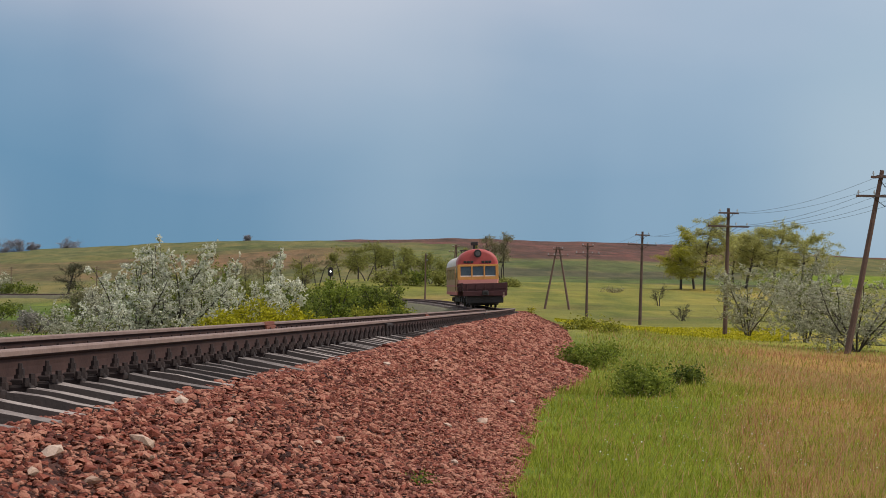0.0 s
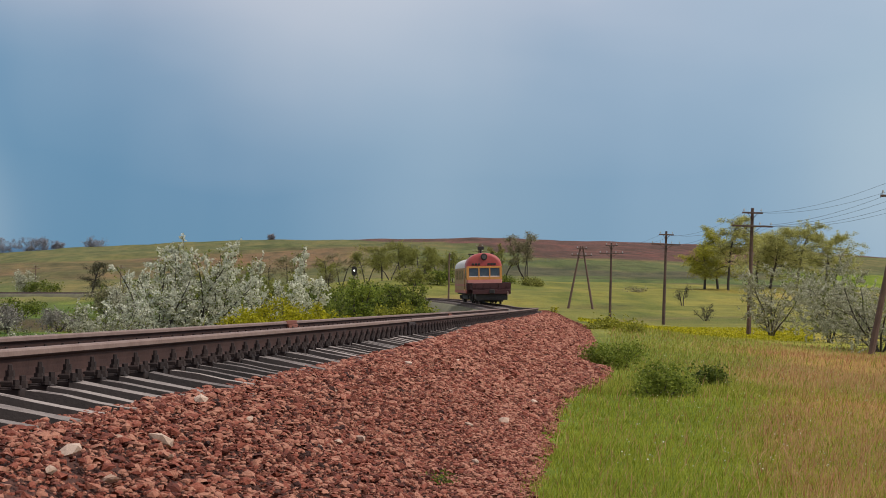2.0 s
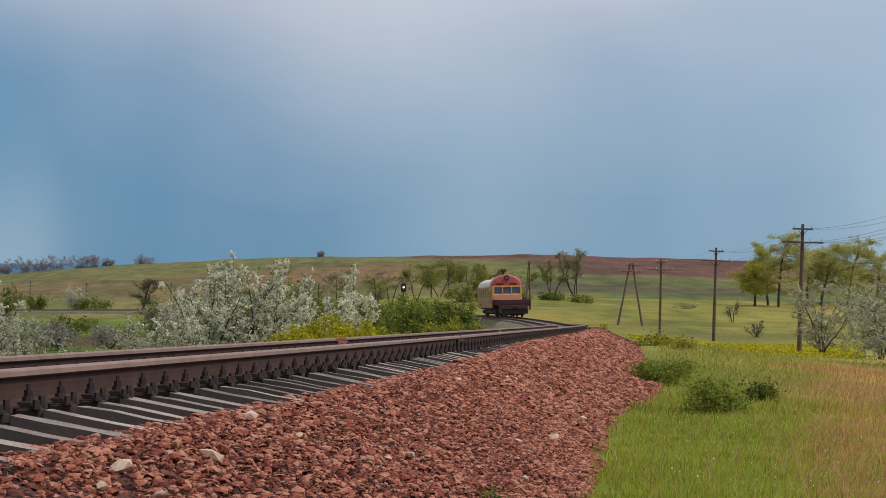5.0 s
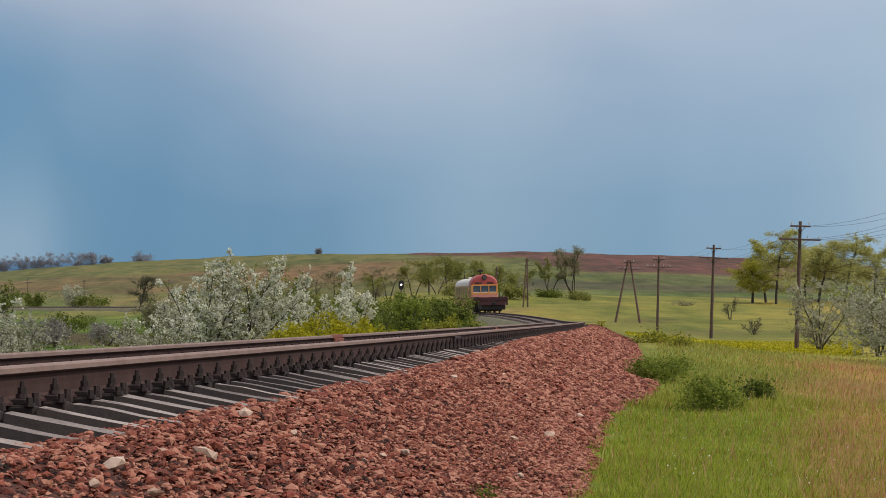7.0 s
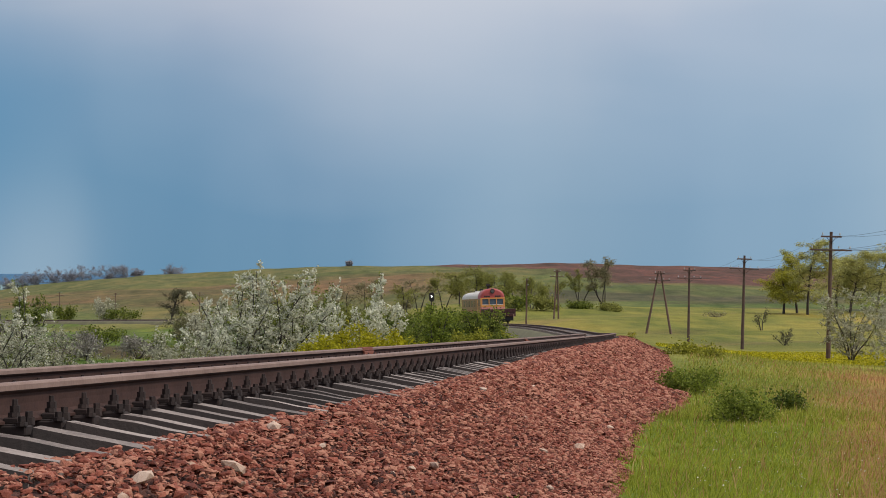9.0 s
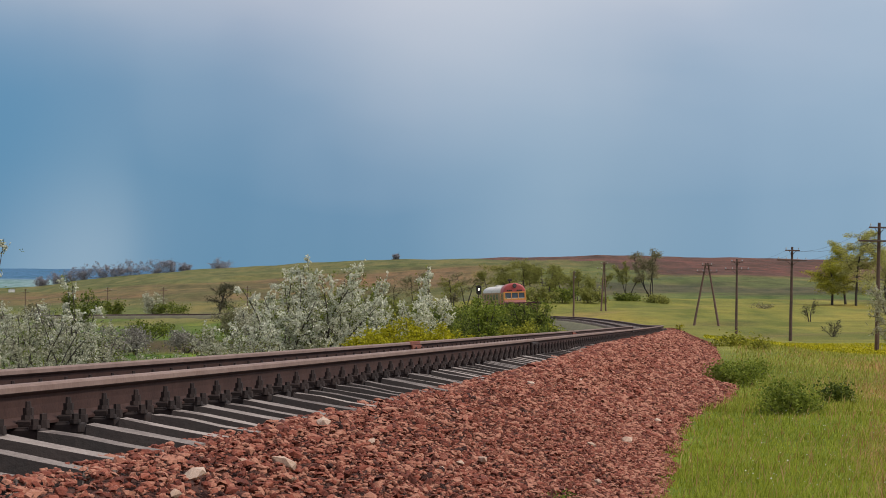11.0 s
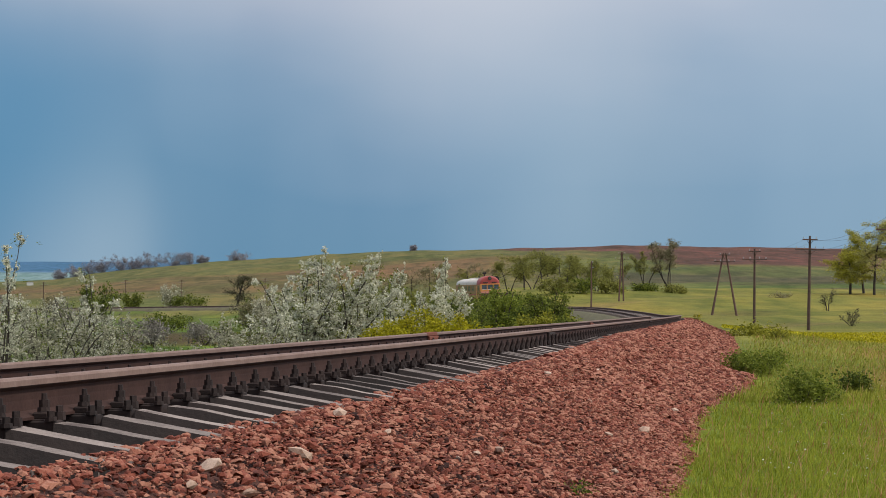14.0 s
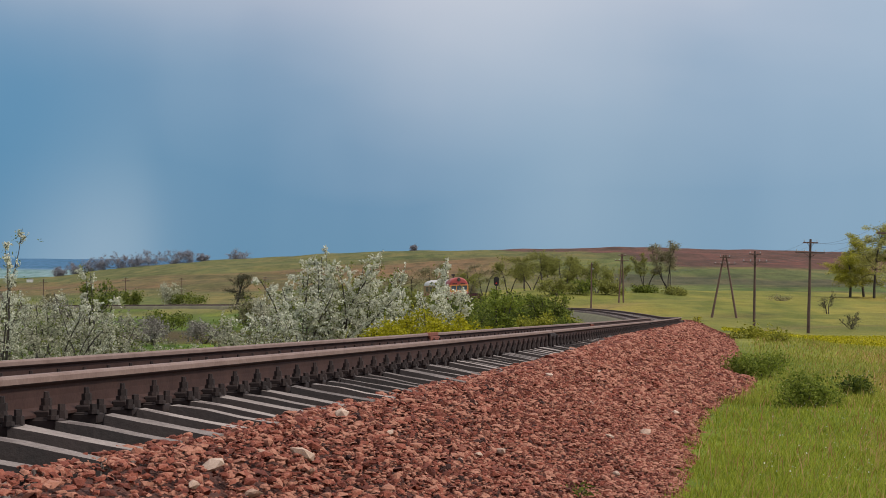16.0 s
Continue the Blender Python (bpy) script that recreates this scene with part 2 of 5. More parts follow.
CREST = ((-60, -0.5), (-14, -0.75), (-9.8, -0.50), (-8.94, -0.36), (-8.44, -0.31), (-7.0, -0.14), (-6.1, -0.05), (-4.92, -0.01), (-3.83, 0.07), (-2.6, 0.155),
         (-0.75, 0.245), (2.0, 0.305), (4.5, 0.365), (7.5, 0.355), (8.9, 0.33), (9.93, 0.30), (12.0, 0.21), (13.95, 0.10), (17, -0.05), (60, -0.1))


def ground_height(x, y):
    x, y = np.asarray(x, float), np.asarray(y, float)
    shape = x.shape
    x, y = x.ravel(), y.ravel()
    r = np.hypot(x, y)
    b = np.degrees(np.arctan2(x, y))
    d = np.where(np.abs(b) > 80, np.minimum(r, 20) * 0.3, np.where(y > 0, y, 0) * 0.5 + r * 0.5)
    right = np.interp(d, (0, 16, 40, 90, 129, 179, 218, 250, 300, 363, 430, 500, 560, 650), (0, -0.15, -0.95, -2.35, -2.95, -3.85, -4.4, -5.2, -5.3, -4.9, -4.2, -5.0, -6.2, -6.4))
    left = np.interp(d, (0, 60, 120, 200, 400, 560, 650), (-1.2, -3.3, -5.0, -6.6, -9.9, -11.6, -11.2))
    s, off = near_line(x, y)
    away = step(r, 200, 330)
    side = step(off, -30, 12) * (1 - away) + step(b, -3.5, 3.0) * away
    nat = right * side + left * (1 - side)
    crest = 1.65 + 1300 * np.tan(np.radians(np.interp(b, [c[0] for c in CREST], [c[1] for c in CREST])))
    u = np.clip((r - 600) / 700, 0, 1)
    u = u * (1.25 - 0.25 * u)
    nat = np.where(r > 600, nat + (crest - nat) * u, nat)
    far = np.interp(r, (1300, 1500, 1900, 2600, 4950), (0, -5, -14, -14, -2.6))
    nat = np.where(r > 1300, np.where(r < 1900, crest + far, crest + (far - crest) * step(r, 1900, 2600) - 14 * (1 - step(r, 1900, 2600)) * 1.0), nat)
    nat = np.where(r > 2600, far, nat)
    rail = np.interp(s, LINE_S, LINE_Z)
    bank = rail - 1.14 - 0.35 * step(np.abs(off), 4, 14) + 0.12 * (1 - step(off, -6, -2)) * step(s, 40, 90)
    bank = bank + 0.30 * step(s, 42, 82) * step(off, 1.6, 2.6) * (1 - step(off, 3.6, 8))
    w = np.where(off > 0, 1 - step(off, 5, 26), 1 - step(-off, 6, 24))
    w = w * step(s, -39, -30) * (1 - step(r, 620, 700))
    z = nat * (1 - w) + bank * w
    soft = step(np.abs(off), 3, 12)
    z = z + soft * (0.10 * wave(x, y, 9) * step(r, 20, 60) + 0.75 * wave(x, y, 34, 2.0) * step(r, 130, 260) + 0.34 * wave(x, y, 13, 0.6) * step(r, 130, 240) + 1.0 * wave(x, y, 160, 1.0) * step(r, 450, 900) * (1 - step(r, 1000, 1300)))
    z = z - 0.35 * (1 - step(np.abs(off + 0.8), 1.9, 3.0)) * w
    return z.reshape(shape)


def gz(x, y):
    return float(ground_height(np.array([x]), np.array([y]))[0])


def mesh_from(name, verts, faces, mats, smooth=False, face_mat=None):
    me = bpy.data.meshes.new(name)
    me.from_pydata(verts if isinstance(verts, list) else verts.tolist(), [], faces if isinstance(faces, list) else faces.tolist())
    for m in (mats if isinstance(mats, (list, tuple)) else [mats]):
        me.materials.append(m)
    if face_mat is not None:
        me.polygons.foreach_set("material_index", np.asarray(face_mat, np.int32))
    if smooth:
        me.polygons.foreach_set("use_smooth", np.ones(len(me.polygons), bool))
    me.update()
    return me


def part(name, bm, mats, parent=None, label="", smooth=False):
    """Links a bmesh (or a mesh) as one object, under its thing."""
    if isinstance(bm, bpy.types.Mesh):
        me = bm
    else:
        me = bpy.data.meshes.new(name)
        bm.to_mesh(me)
        bm.free()
        for m in (mats if isinstance(mats, (list, tuple)) else [mats]):
            me.materials.append(m)
        if smooth:
            me.polygons.foreach_set("use_smooth", np.ones(len(me.polygons), bool))
    ob = new(name, me)
    if parent is not None:
        ob.parent = parent
    if label:
        tagged(ob, label)
    return ob


def box(bm, x0, x1, y0, y1, z0, z1, bevel=0.0, mat=0):
    r = bmesh.ops.create_cube(bm, size=1, matrix=Matrix.Translation(((x0 + x1) / 2, (y0 + y1) / 2, (z0 + z1) / 2)) @ Matrix.Diagonal((x1 - x0, y1 - y0, z1 - z0, 1)))
    faces = {f for v in r["verts"] for f in v.link_faces}
    for f in faces:
        f.material_index = mat
    if bevel:
        bmesh.ops.bevel(bm, geom=list({e for v in r["verts"] for e in v.link_edges}), offset=bevel, segments=1, affect="EDGES", profile=0.5)


def tube(bm, a, b, ra, rb, n=8, mat=0):
    """A tapered round bar from a to b."""
    a, b = Vector(a), Vector(b)
    m = Matrix.Translation((a + b) / 2) @ (b - a).to_track_quat("Z", "Y").to_matrix().to_4x4()
    r = bmesh.ops.create_cone(bm, cap_ends=True, segments=n, radius1=ra, radius2=rb, depth=(b - a).length, matrix=m)
    for f in {f for v in r["verts"] for f in v.link_faces}:
        f.material_index = mat


# ---- ground ----
def cover(x, y):
    """What grows or lies where: base colour of the land, far haze included."""
    r, b = np.hypot(x, y), np.degrees(np.arctan2(x, y))
    w1, w2, w3 = wave(x, y, 6, 0.3), wave(x, y, 30, 1.1), wave(x, y, 120, 2.2)
    c = np.empty((len(x), 3))

    def put(mask, colour):
        c[:] = c * (1 - mask[:, None]) + np.array(colour)[None] * mask[:, None]

    c[:] = (0.185, 0.225, 0.03)
    # trampled reddish sorrel
    put((0.68 * step(b + 0.6 * w1, 10.7, 13.0) + 0.45 * step(r, 30, 46) * step(b + 0.8 * w1, 9.2, 12.5)) * (1 - step(r, 86, 100)) * (0.55 + 0.45 * step(w1 + w2, -0.5, 0.6)), (0.33, 0.155, 0.065))
    put(step(r, 50, 90) * (1 - step(b, 9, 12)), (0.205, 0.205, 0.045))
    # meadow, then yellow flowers
    put(step(r, 92, 110), (0.185, 0.178, 0.040))
    put(step(r + 5 * w1, 100, 112) * (1 - step(r + 8 * w2, 136, 160)) * step(b + 0.5 * w1, 7.3, 8.4) * (1 - 0.7 * step(b, 11.0, 13.0)) * (0.6 + 0.4 * step(w1, -0.4, 0.4)), (0.42, 0.36, 0.04))
    put(step(r, 140, 190) * step(w2 + 0.5 * w1, 0.0, 0.9) * 0.8, (0.150, 0.152, 0.04))
    put(step(r, 150, 200) * step(wave(x, y, 11, 3.1) + 0.6 * w2, 0.35, 1.0) * 0.6, (0.20, 0.15, 0.06))
    # left of the line: green scrub floor
    left = 1 - step(b, -3.0, 0.5)
    put(left * step(r, 25, 50), (0.10, 0.13, 0.028))
    put(left * step(r, 120, 200) * step(w2 + 0.6 * w1, -0.2, 0.8), (0.085, 0.16, 0.02))
    put(left * step(r, 235, 250) * (1 - step(r, 262, 280)) * 0.8, (0.075, 0.042, 0.03))
    put(left * step(r, 460, 500) * (1 - step(r, 560, 580)) * step(w2, -0.3, 0.5) * 0.7, (0.19, 0.15, 0.06))
    # slopes beyond the line
    hill = step(r + 14 * w2, 545, 590)
    put(hill, (0.125, 0.118, 0.045))
    put(hill * step(w3 + 0.5 * w2, 0.1, 0.8) * 0.6, (0.115, 0.14, 0.04))
    rb = r + 55 * w3 + 32 * w2 + 10 * wave(x, y, 14, 4.0)
    put(step(rb, 720, 790) * (1 - step(rb, 960, 1060)) * (1 - step(b, 0.5, 3)) * (0.45 + 0.5 * step(w3 + w2, -0.4, 0.5)), (0.155, 0.098, 0.052))
    put(step(rb, 1020, 1080) * (1 - step(b, 2, 4)), (0.122, 0.122, 0.046))
    rt = step(b, 2.2, 4.5)
    put(rt * step(rb, 500, 530) * (1 - step(rb, 560, 590)), (0.082, 0.082, 0.04))
    put(rt * step(rb, 570, 590) * (1 - step(rb, 630, 650)), (0.108, 0.135, 0.042))
    put(rt * step(rb, 640, 655) * (1 - step(rb, 720, 740)) * (1 - step(b, 11.5, 12.5)), (0.082, 0.078, 0.042))
    put(rt * step(rb, 725, 745) * (1 - step(rb, 800, 815)), (0.11, 0.12, 0.045))
    put(step(b, 12.2, 12.8) * step(rb, 560, 580) * (1 - step(rb, 690, 720)), (0.16, 0.205, 0.02))
    # ploughed field
    edge = 860 + np.clip(6.5 - b, 0, 12) * 78
    put(step(rb, edge - 14, edge + 10) * step(b, -1.2, 0.2) * (1 - step(b, 12.0, 12.6)), (0.112, 0.058, 0.046))
    put(step(r, 1170, 1200) * step(b, 12.0, 12.8), (0.10, 0.05, 0.03))
    # haze painted into the colour: bluish low plain, then sea and far blue distance
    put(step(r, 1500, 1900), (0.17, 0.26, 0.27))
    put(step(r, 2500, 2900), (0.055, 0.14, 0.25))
    return c


def make_ground():
    b = np.concatenate([np.arange(-180, -30, 6.0), np.arange(-30, -14, 1.0), np.arange(-14, 17, 0.11), np.arange(17, 30, 1.0), np.arange(30, 180, 6.0)])
    r = np.concatenate([np.arange(1.0, 24, 0.75), np.geomspace(24, 4950, 230)])
    bb, rr = np.meshgrid(np.radians(b), r)
    x, y = (np.sin(bb) * rr).ravel(), (np.cos(bb) * rr).ravel()
    z = ground_height(x, y)
    nb, nr = len(b), len(r)
    i = np.arange(nr * nb).reshape(nr, nb)
    j = np.roll(i, -1, axis=1)
    f = np.stack([i[:-1], j[:-1], j[1:], i[1:]], -1).reshape(-1, 4)[:, ::-1]
    v = np.stack([x, y, z], 1).tolist() + [(0, 0, gz(0, 0.01))]
    faces = f.tolist() + [(nr * nb, k, (k + 1) % nb) for k in range(nb)]
    m = bpy.data.materials.new("grassland")
    m.use_nodes = True
    t = m.node_tree
    link = t.links.new
    bsdf = t.nodes["Principled BSDF"]
    at = t.nodes.new("ShaderNodeAttribute"); at.attribute_name = "cover"
    co = t.nodes.new("ShaderNodeTexCoord")
    n1 = node(t, "ShaderNodeTexNoise", Scale=0.12, Detail=10.0, Roughness=0.7)
    n2 = node(t, "ShaderNodeTexNoise", Scale=7.0, Detail=5.0, Roughness=0.7)
    link(co.outputs["Object"], n1.inputs["Vector"]); link(co.outputs["Object"], n2.inputs["Vector"])
    mxf = t.nodes.new("ShaderNodeMix"); mxf.inputs["Factor"].default_value = 0.5
    link(n1.outputs["Fac"], mxf.inputs["A"]); link(n2.outputs["Fac"], mxf.inputs["B"])
    n0 = node(t, "ShaderNodeTexNoise", Scale=0.018, Detail=7.0, Roughness=0.65)
    mp = t.nodes.new("ShaderNodeMapping"); mp.inputs["Scale"].default_value = (1.0, 0.45, 1.0)
    link(co.outputs["Object"], mp.inputs[0]); link(mp.outputs[0], n0.inputs["Vector"])
    rp0 = ramp(t, [(0.36, (0.72, 0.80, 0.72)), (0.5, (1, 1, 1)), (0.66, (1.18, 1.03, 1.0))])
    link(n0.outputs["Fac"], rp0.inputs[0])
    mu0 = t.nodes.new("ShaderNodeMix"); mu0.data_type, mu0.blend_type = "RGBA", "MULTIPLY"
    mu0.inputs["Factor"].default_value = 1.0
    link(at.outputs["Color"], mu0.inputs["A"]); link(rp0.outputs[0], mu0.inputs["B"])
    rp = ramp(t, [(0.33, (0.42, 0.45, 0.5)), (0.5, (1, 1, 1)), (0.68, (1.55, 1.45, 1.35))])
    link(mxf.outputs["Result"], rp.inputs[0])
    mu = t.nodes.new("ShaderNodeMix"); mu.data_type, mu.blend_type = "RGBA", "MULTIPLY"
    mu.inputs["Factor"].default_value = 1.0
    link(mu0.outputs["Result"], mu.inputs["A"]); link(rp.outputs[0], mu.inputs["B"])
    n3 = node(t, "ShaderNodeTexNoise", Scale=0.13, Detail=6.0, Roughness=0.65)
    mp3 = t.nodes.new("ShaderNodeMapping"); mp3.inputs["Scale"].default_value = (1.0, 0.18, 1.0)
    link(co.outputs["Object"], mp3.inputs[0]); link(mp3.outputs[0], n3.inputs["Vector"])
    rp3 = ramp(t, [(0.36, (0.60, 0.68, 0.62)), (0.5, (1, 1, 1)), (0.64, (1.42, 1.24, 1.2))])
    link(n3.outputs["Fac"], rp3.inputs[0])
    mu3 = t.nodes.new("ShaderNodeMix"); mu3.data_type, mu3.blend_type = "RGBA", "MULTIPLY"
    mu3.inputs["Factor"].default_value = 0.8
    link(mu.outputs["Result"], mu3.inputs["A"]); link(rp3.outputs[0], mu3.inputs["B"])
    link(mu3.outputs["Result"], bsdf.inputs["Base Color"])
    bsdf.inputs["Roughness"].default_value = 0.95
    bsdf.inputs["Specular IOR Level"].default_value = 0.1
    bp = node(t, "ShaderNodeBump", Strength=0.6, Distance=0.15)
    link(n2.outputs["Fac"], bp.inputs["Height"]); link(bp.outputs[0], bsdf.inputs["Normal"])
    me = mesh_from("ground", v, faces, m, smooth=True)
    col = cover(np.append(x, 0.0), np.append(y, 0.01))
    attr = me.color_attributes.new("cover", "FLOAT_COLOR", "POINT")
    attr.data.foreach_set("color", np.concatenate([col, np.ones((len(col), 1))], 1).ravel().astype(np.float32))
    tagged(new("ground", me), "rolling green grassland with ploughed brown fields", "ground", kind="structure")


make_ground()


# ---- railway track ----
def sweep(name, profile, s, mats, face_mat=None, off0=0.0, dz0=0.0, smooth=False):
    """A profile (off, dz), open or closed by its own last point, drawn along the line."""
    n = len(profile)
    rows = [np.stack(on_line(s, off0 + o, dz0 + d), 1) for o, d in profile]
    v = np.stack(rows, 1).reshape(-1, 3)
    i = np.arange(len(s) * n).reshape(len(s), n)
    f = np.stack([i[:-1, :-1], i[:-1, 1:], i[1:, 1:], i[1:, :-1]], -1)
    fm = None
    if face_mat is not None:
        fm = np.tile(np.asarray(face_mat), (len(s) - 1, 1)).ravel()
    return mesh_from(name, v, f.reshape(-1, 4), mats, smooth, fm)


RAIL = [(-0.036, -0.012), (-0.028, -0.002), (0.0, 0.0), (0.028, -0.002), (0.036, -0.012), (0.037, -0.036), (0.028, -0.045), (0.012, -0.055), (0.009, -0.10),
        (0.012, -0.145), (0.075, -0.168), (0.075, -0.18), (-0.075, -0.18), (-0.075, -0.168), (-0.012, -0.145), (-0.009, -0.10), (-0.012, -0.055), (-0.028, -0.045),
        (-0.037, -0.036), (-0.036, -0.012)]
RAIL_FM = [1, 1, 1, 1, 1, 0, 0, 0, 0, 0, 0, 0, 0, 0, 0, 0, 0, 1, 1]
BED = [(-3.3, -1.25), (-2.55, -0.52), (-2.3, -0.43), (-2.1, -0.41), (0.20, -0.43), (0.32, -0.41), (0.46, -0.36), (0.60, -0.285), (0.80, -0.30), (0.98, -0.39), (1.35, -0.64), (1.9, -0.96), (2.35, -1.15), (2.9, -1.5)]
TOE_AT = (-10, 8, 14, 20, 24, 29, 36, 45, 60, 80, 110)
TOE_IS = (2.5, 2.5, 2.36, 2.28, 2.42, 2.84, 2.95, 2.78, 2.8, 3.15, 3.35)


def toe(s):
    """How far from the outer rail the crushed stone ends."""
    return np.interp(s, TOE_AT, TOE_IS)


def bed_z(off, s=0.0):
    """Height of the ballast below the rail's top: the shoulder buries the sleeper ends further along, the slope widens with the toe."""
    off, s = np.broadcast_arrays(np.asarray(off, float), np.asarray(s, float))
    u = np.where(off > 0.8, 0.8 + (off - 0.8) * 1.62 / (toe(s) - 0.8), off)
    z = np.interp(u, [p[0] for p in BED], [p[1] for p in BED])
    return z + step(s, 4, 34) * np.interp(off, (0.06, 0.14, 0.3, 0.46, 0.62, 0.8, 1.2), (0, 0.17, 0.205, 0.17, 0.08, 0.06, 0))


S_ALL = np.concatenate([np.arange(-25, 60, 0.5), np.arange(60, 730, 2.0)])
BED_OFF = [-3.3, -2.55, -2.3, -2.1, 0.12, 0.20, 0.32, 0.46, 0.62, 0.80, 0.98, 1.35, 1.9, 2.35, 2.9, 3.5]


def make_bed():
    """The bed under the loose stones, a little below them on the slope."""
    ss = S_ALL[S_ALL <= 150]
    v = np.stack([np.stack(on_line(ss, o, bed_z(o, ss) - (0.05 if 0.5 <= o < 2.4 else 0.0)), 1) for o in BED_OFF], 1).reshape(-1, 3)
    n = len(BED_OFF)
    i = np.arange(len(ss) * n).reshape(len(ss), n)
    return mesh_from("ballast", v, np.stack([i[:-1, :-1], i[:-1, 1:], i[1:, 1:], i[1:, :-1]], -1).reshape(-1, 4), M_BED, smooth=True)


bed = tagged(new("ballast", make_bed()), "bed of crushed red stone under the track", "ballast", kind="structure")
part("dusty_bed", sweep("dusty_bed", BED, S_ALL[S_ALL >= 150], M_DUST, smooth=True), None, bed, "dusty grey-ochre bed overgrown with dry grass")
track = tagged(new("railway_track"), "single railway track of rusty rails on grey timber sleepers", "railway track")
for off, dz in ((0.0, 0.0), (-GAUGE, -CANT)):
    part("rail", sweep("rail", RAIL, S_ALL, [M_RAIL, M_HEAD], RAIL_FM, off, dz), None, track, "rusty steel rail with a worn bright head")


def place_part(name, mesh, parent, m):
    ob = new(name, mesh)
    ob.parent = parent
    ob.matrix_basis = m
    return ob


def sleeper_mesh(seed):
    """A timber sleeper, 2.75 m, with split, uneven upper edges."""
    rnd = random.Random(seed)
    bm = bmesh.new()
    ring = []
    for x in (-1.375, -1.21, -1.04, -0.875, -0.86, -0.45, 0.0, 0.45, 0.86, 0.875, 1.04, 1.21, 1.375):
        # adzed seats for the rails; the ends fall away outside them
        up = 0.0 if abs(x) < 0.87 else 0.046 - 0.2 * (abs(x) - 0.875)
        w, j = 0.118 + rnd.uniform(-0.01, 0.008), rnd.uniform(-0.006, 0.003) + up
        ring.append([bm.verts.new((x + rnd.uniform(-0.01, 0.01), y, z)) for y, z in
                     ((-w, -0.19 + j), (w, -0.19 + j), (w + 0.004, -0.085 + j), (w - 0.038, j), (-w + 0.038, j - 0.002), (-w - 0.004, -0.085 + j))])
    for a, b in zip(ring, ring[1:]):
        for k in range(6):
            # pale tops; sides and chamfers take the dark colour with painted shade
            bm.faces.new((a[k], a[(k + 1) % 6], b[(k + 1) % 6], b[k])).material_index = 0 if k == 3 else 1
    bm.faces.new(ring[0][::-1]); bm.faces.new(ring[-1])
    bmesh.ops.recalc_face_normals(bm, faces=bm.faces)
    me = bpy.data.meshes.new("sleeper")
    bm.to_mesh(me); bm.free()
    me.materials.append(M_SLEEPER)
    me.materials.append(M_CREOSOTE_SHADE)
    return me


def fastening_mesh():
    """Base plate with clip bolts and screw spikes on both sides of a rail."""
    bm = bmesh.new()
    box(bm, -0.172, 0.172, -0.062, 0.062, -0.236, -0.188, 0.006)
    box(bm, -0.12, 0.12, -0.055, 0.055, -0.200, -0.181, 0.004)
    for sx in (-1, 1):
        box(bm, sx * 0.095 - 0.035, sx * 0.095 + 0.035, -0.034, 0.034, -0.184, -0.152, 0.006)
        tube(bm, (sx * 0.10, 0, -0.15), (sx * 0.10, 0, -0.130), 0.030, 0.027, 8)
        tube(bm, (sx * 0.105, 0, -0.130), (sx * 0.105, 0, -0.100), 0.024, 0.024, 6)
        tube(bm, (sx * 0.105, 0, -0.100), (sx * 0.105, 0, -0.072), 0.014, 0.012, 6)
        for sy in (-1, 1):
            x, y = sx * 0.152, sy * 0.052
            up = 0.018 if sy > 0 else 0.0
            tube(bm, (x, y, -0.190), (x, y, -0.172 + up), 0.027, 0.025, 7)
            tube(bm, (x, y, -0.172 + up), (x, y, -0.146 + up), 0.018, 0.017, 4)
    me = bpy.data.meshes.new("fastening")
    bm.to_mesh(me); bm.free()
    me.materials.append(M_IRON)
    return me


SPACING, FIRST = 0.53665, -1.064


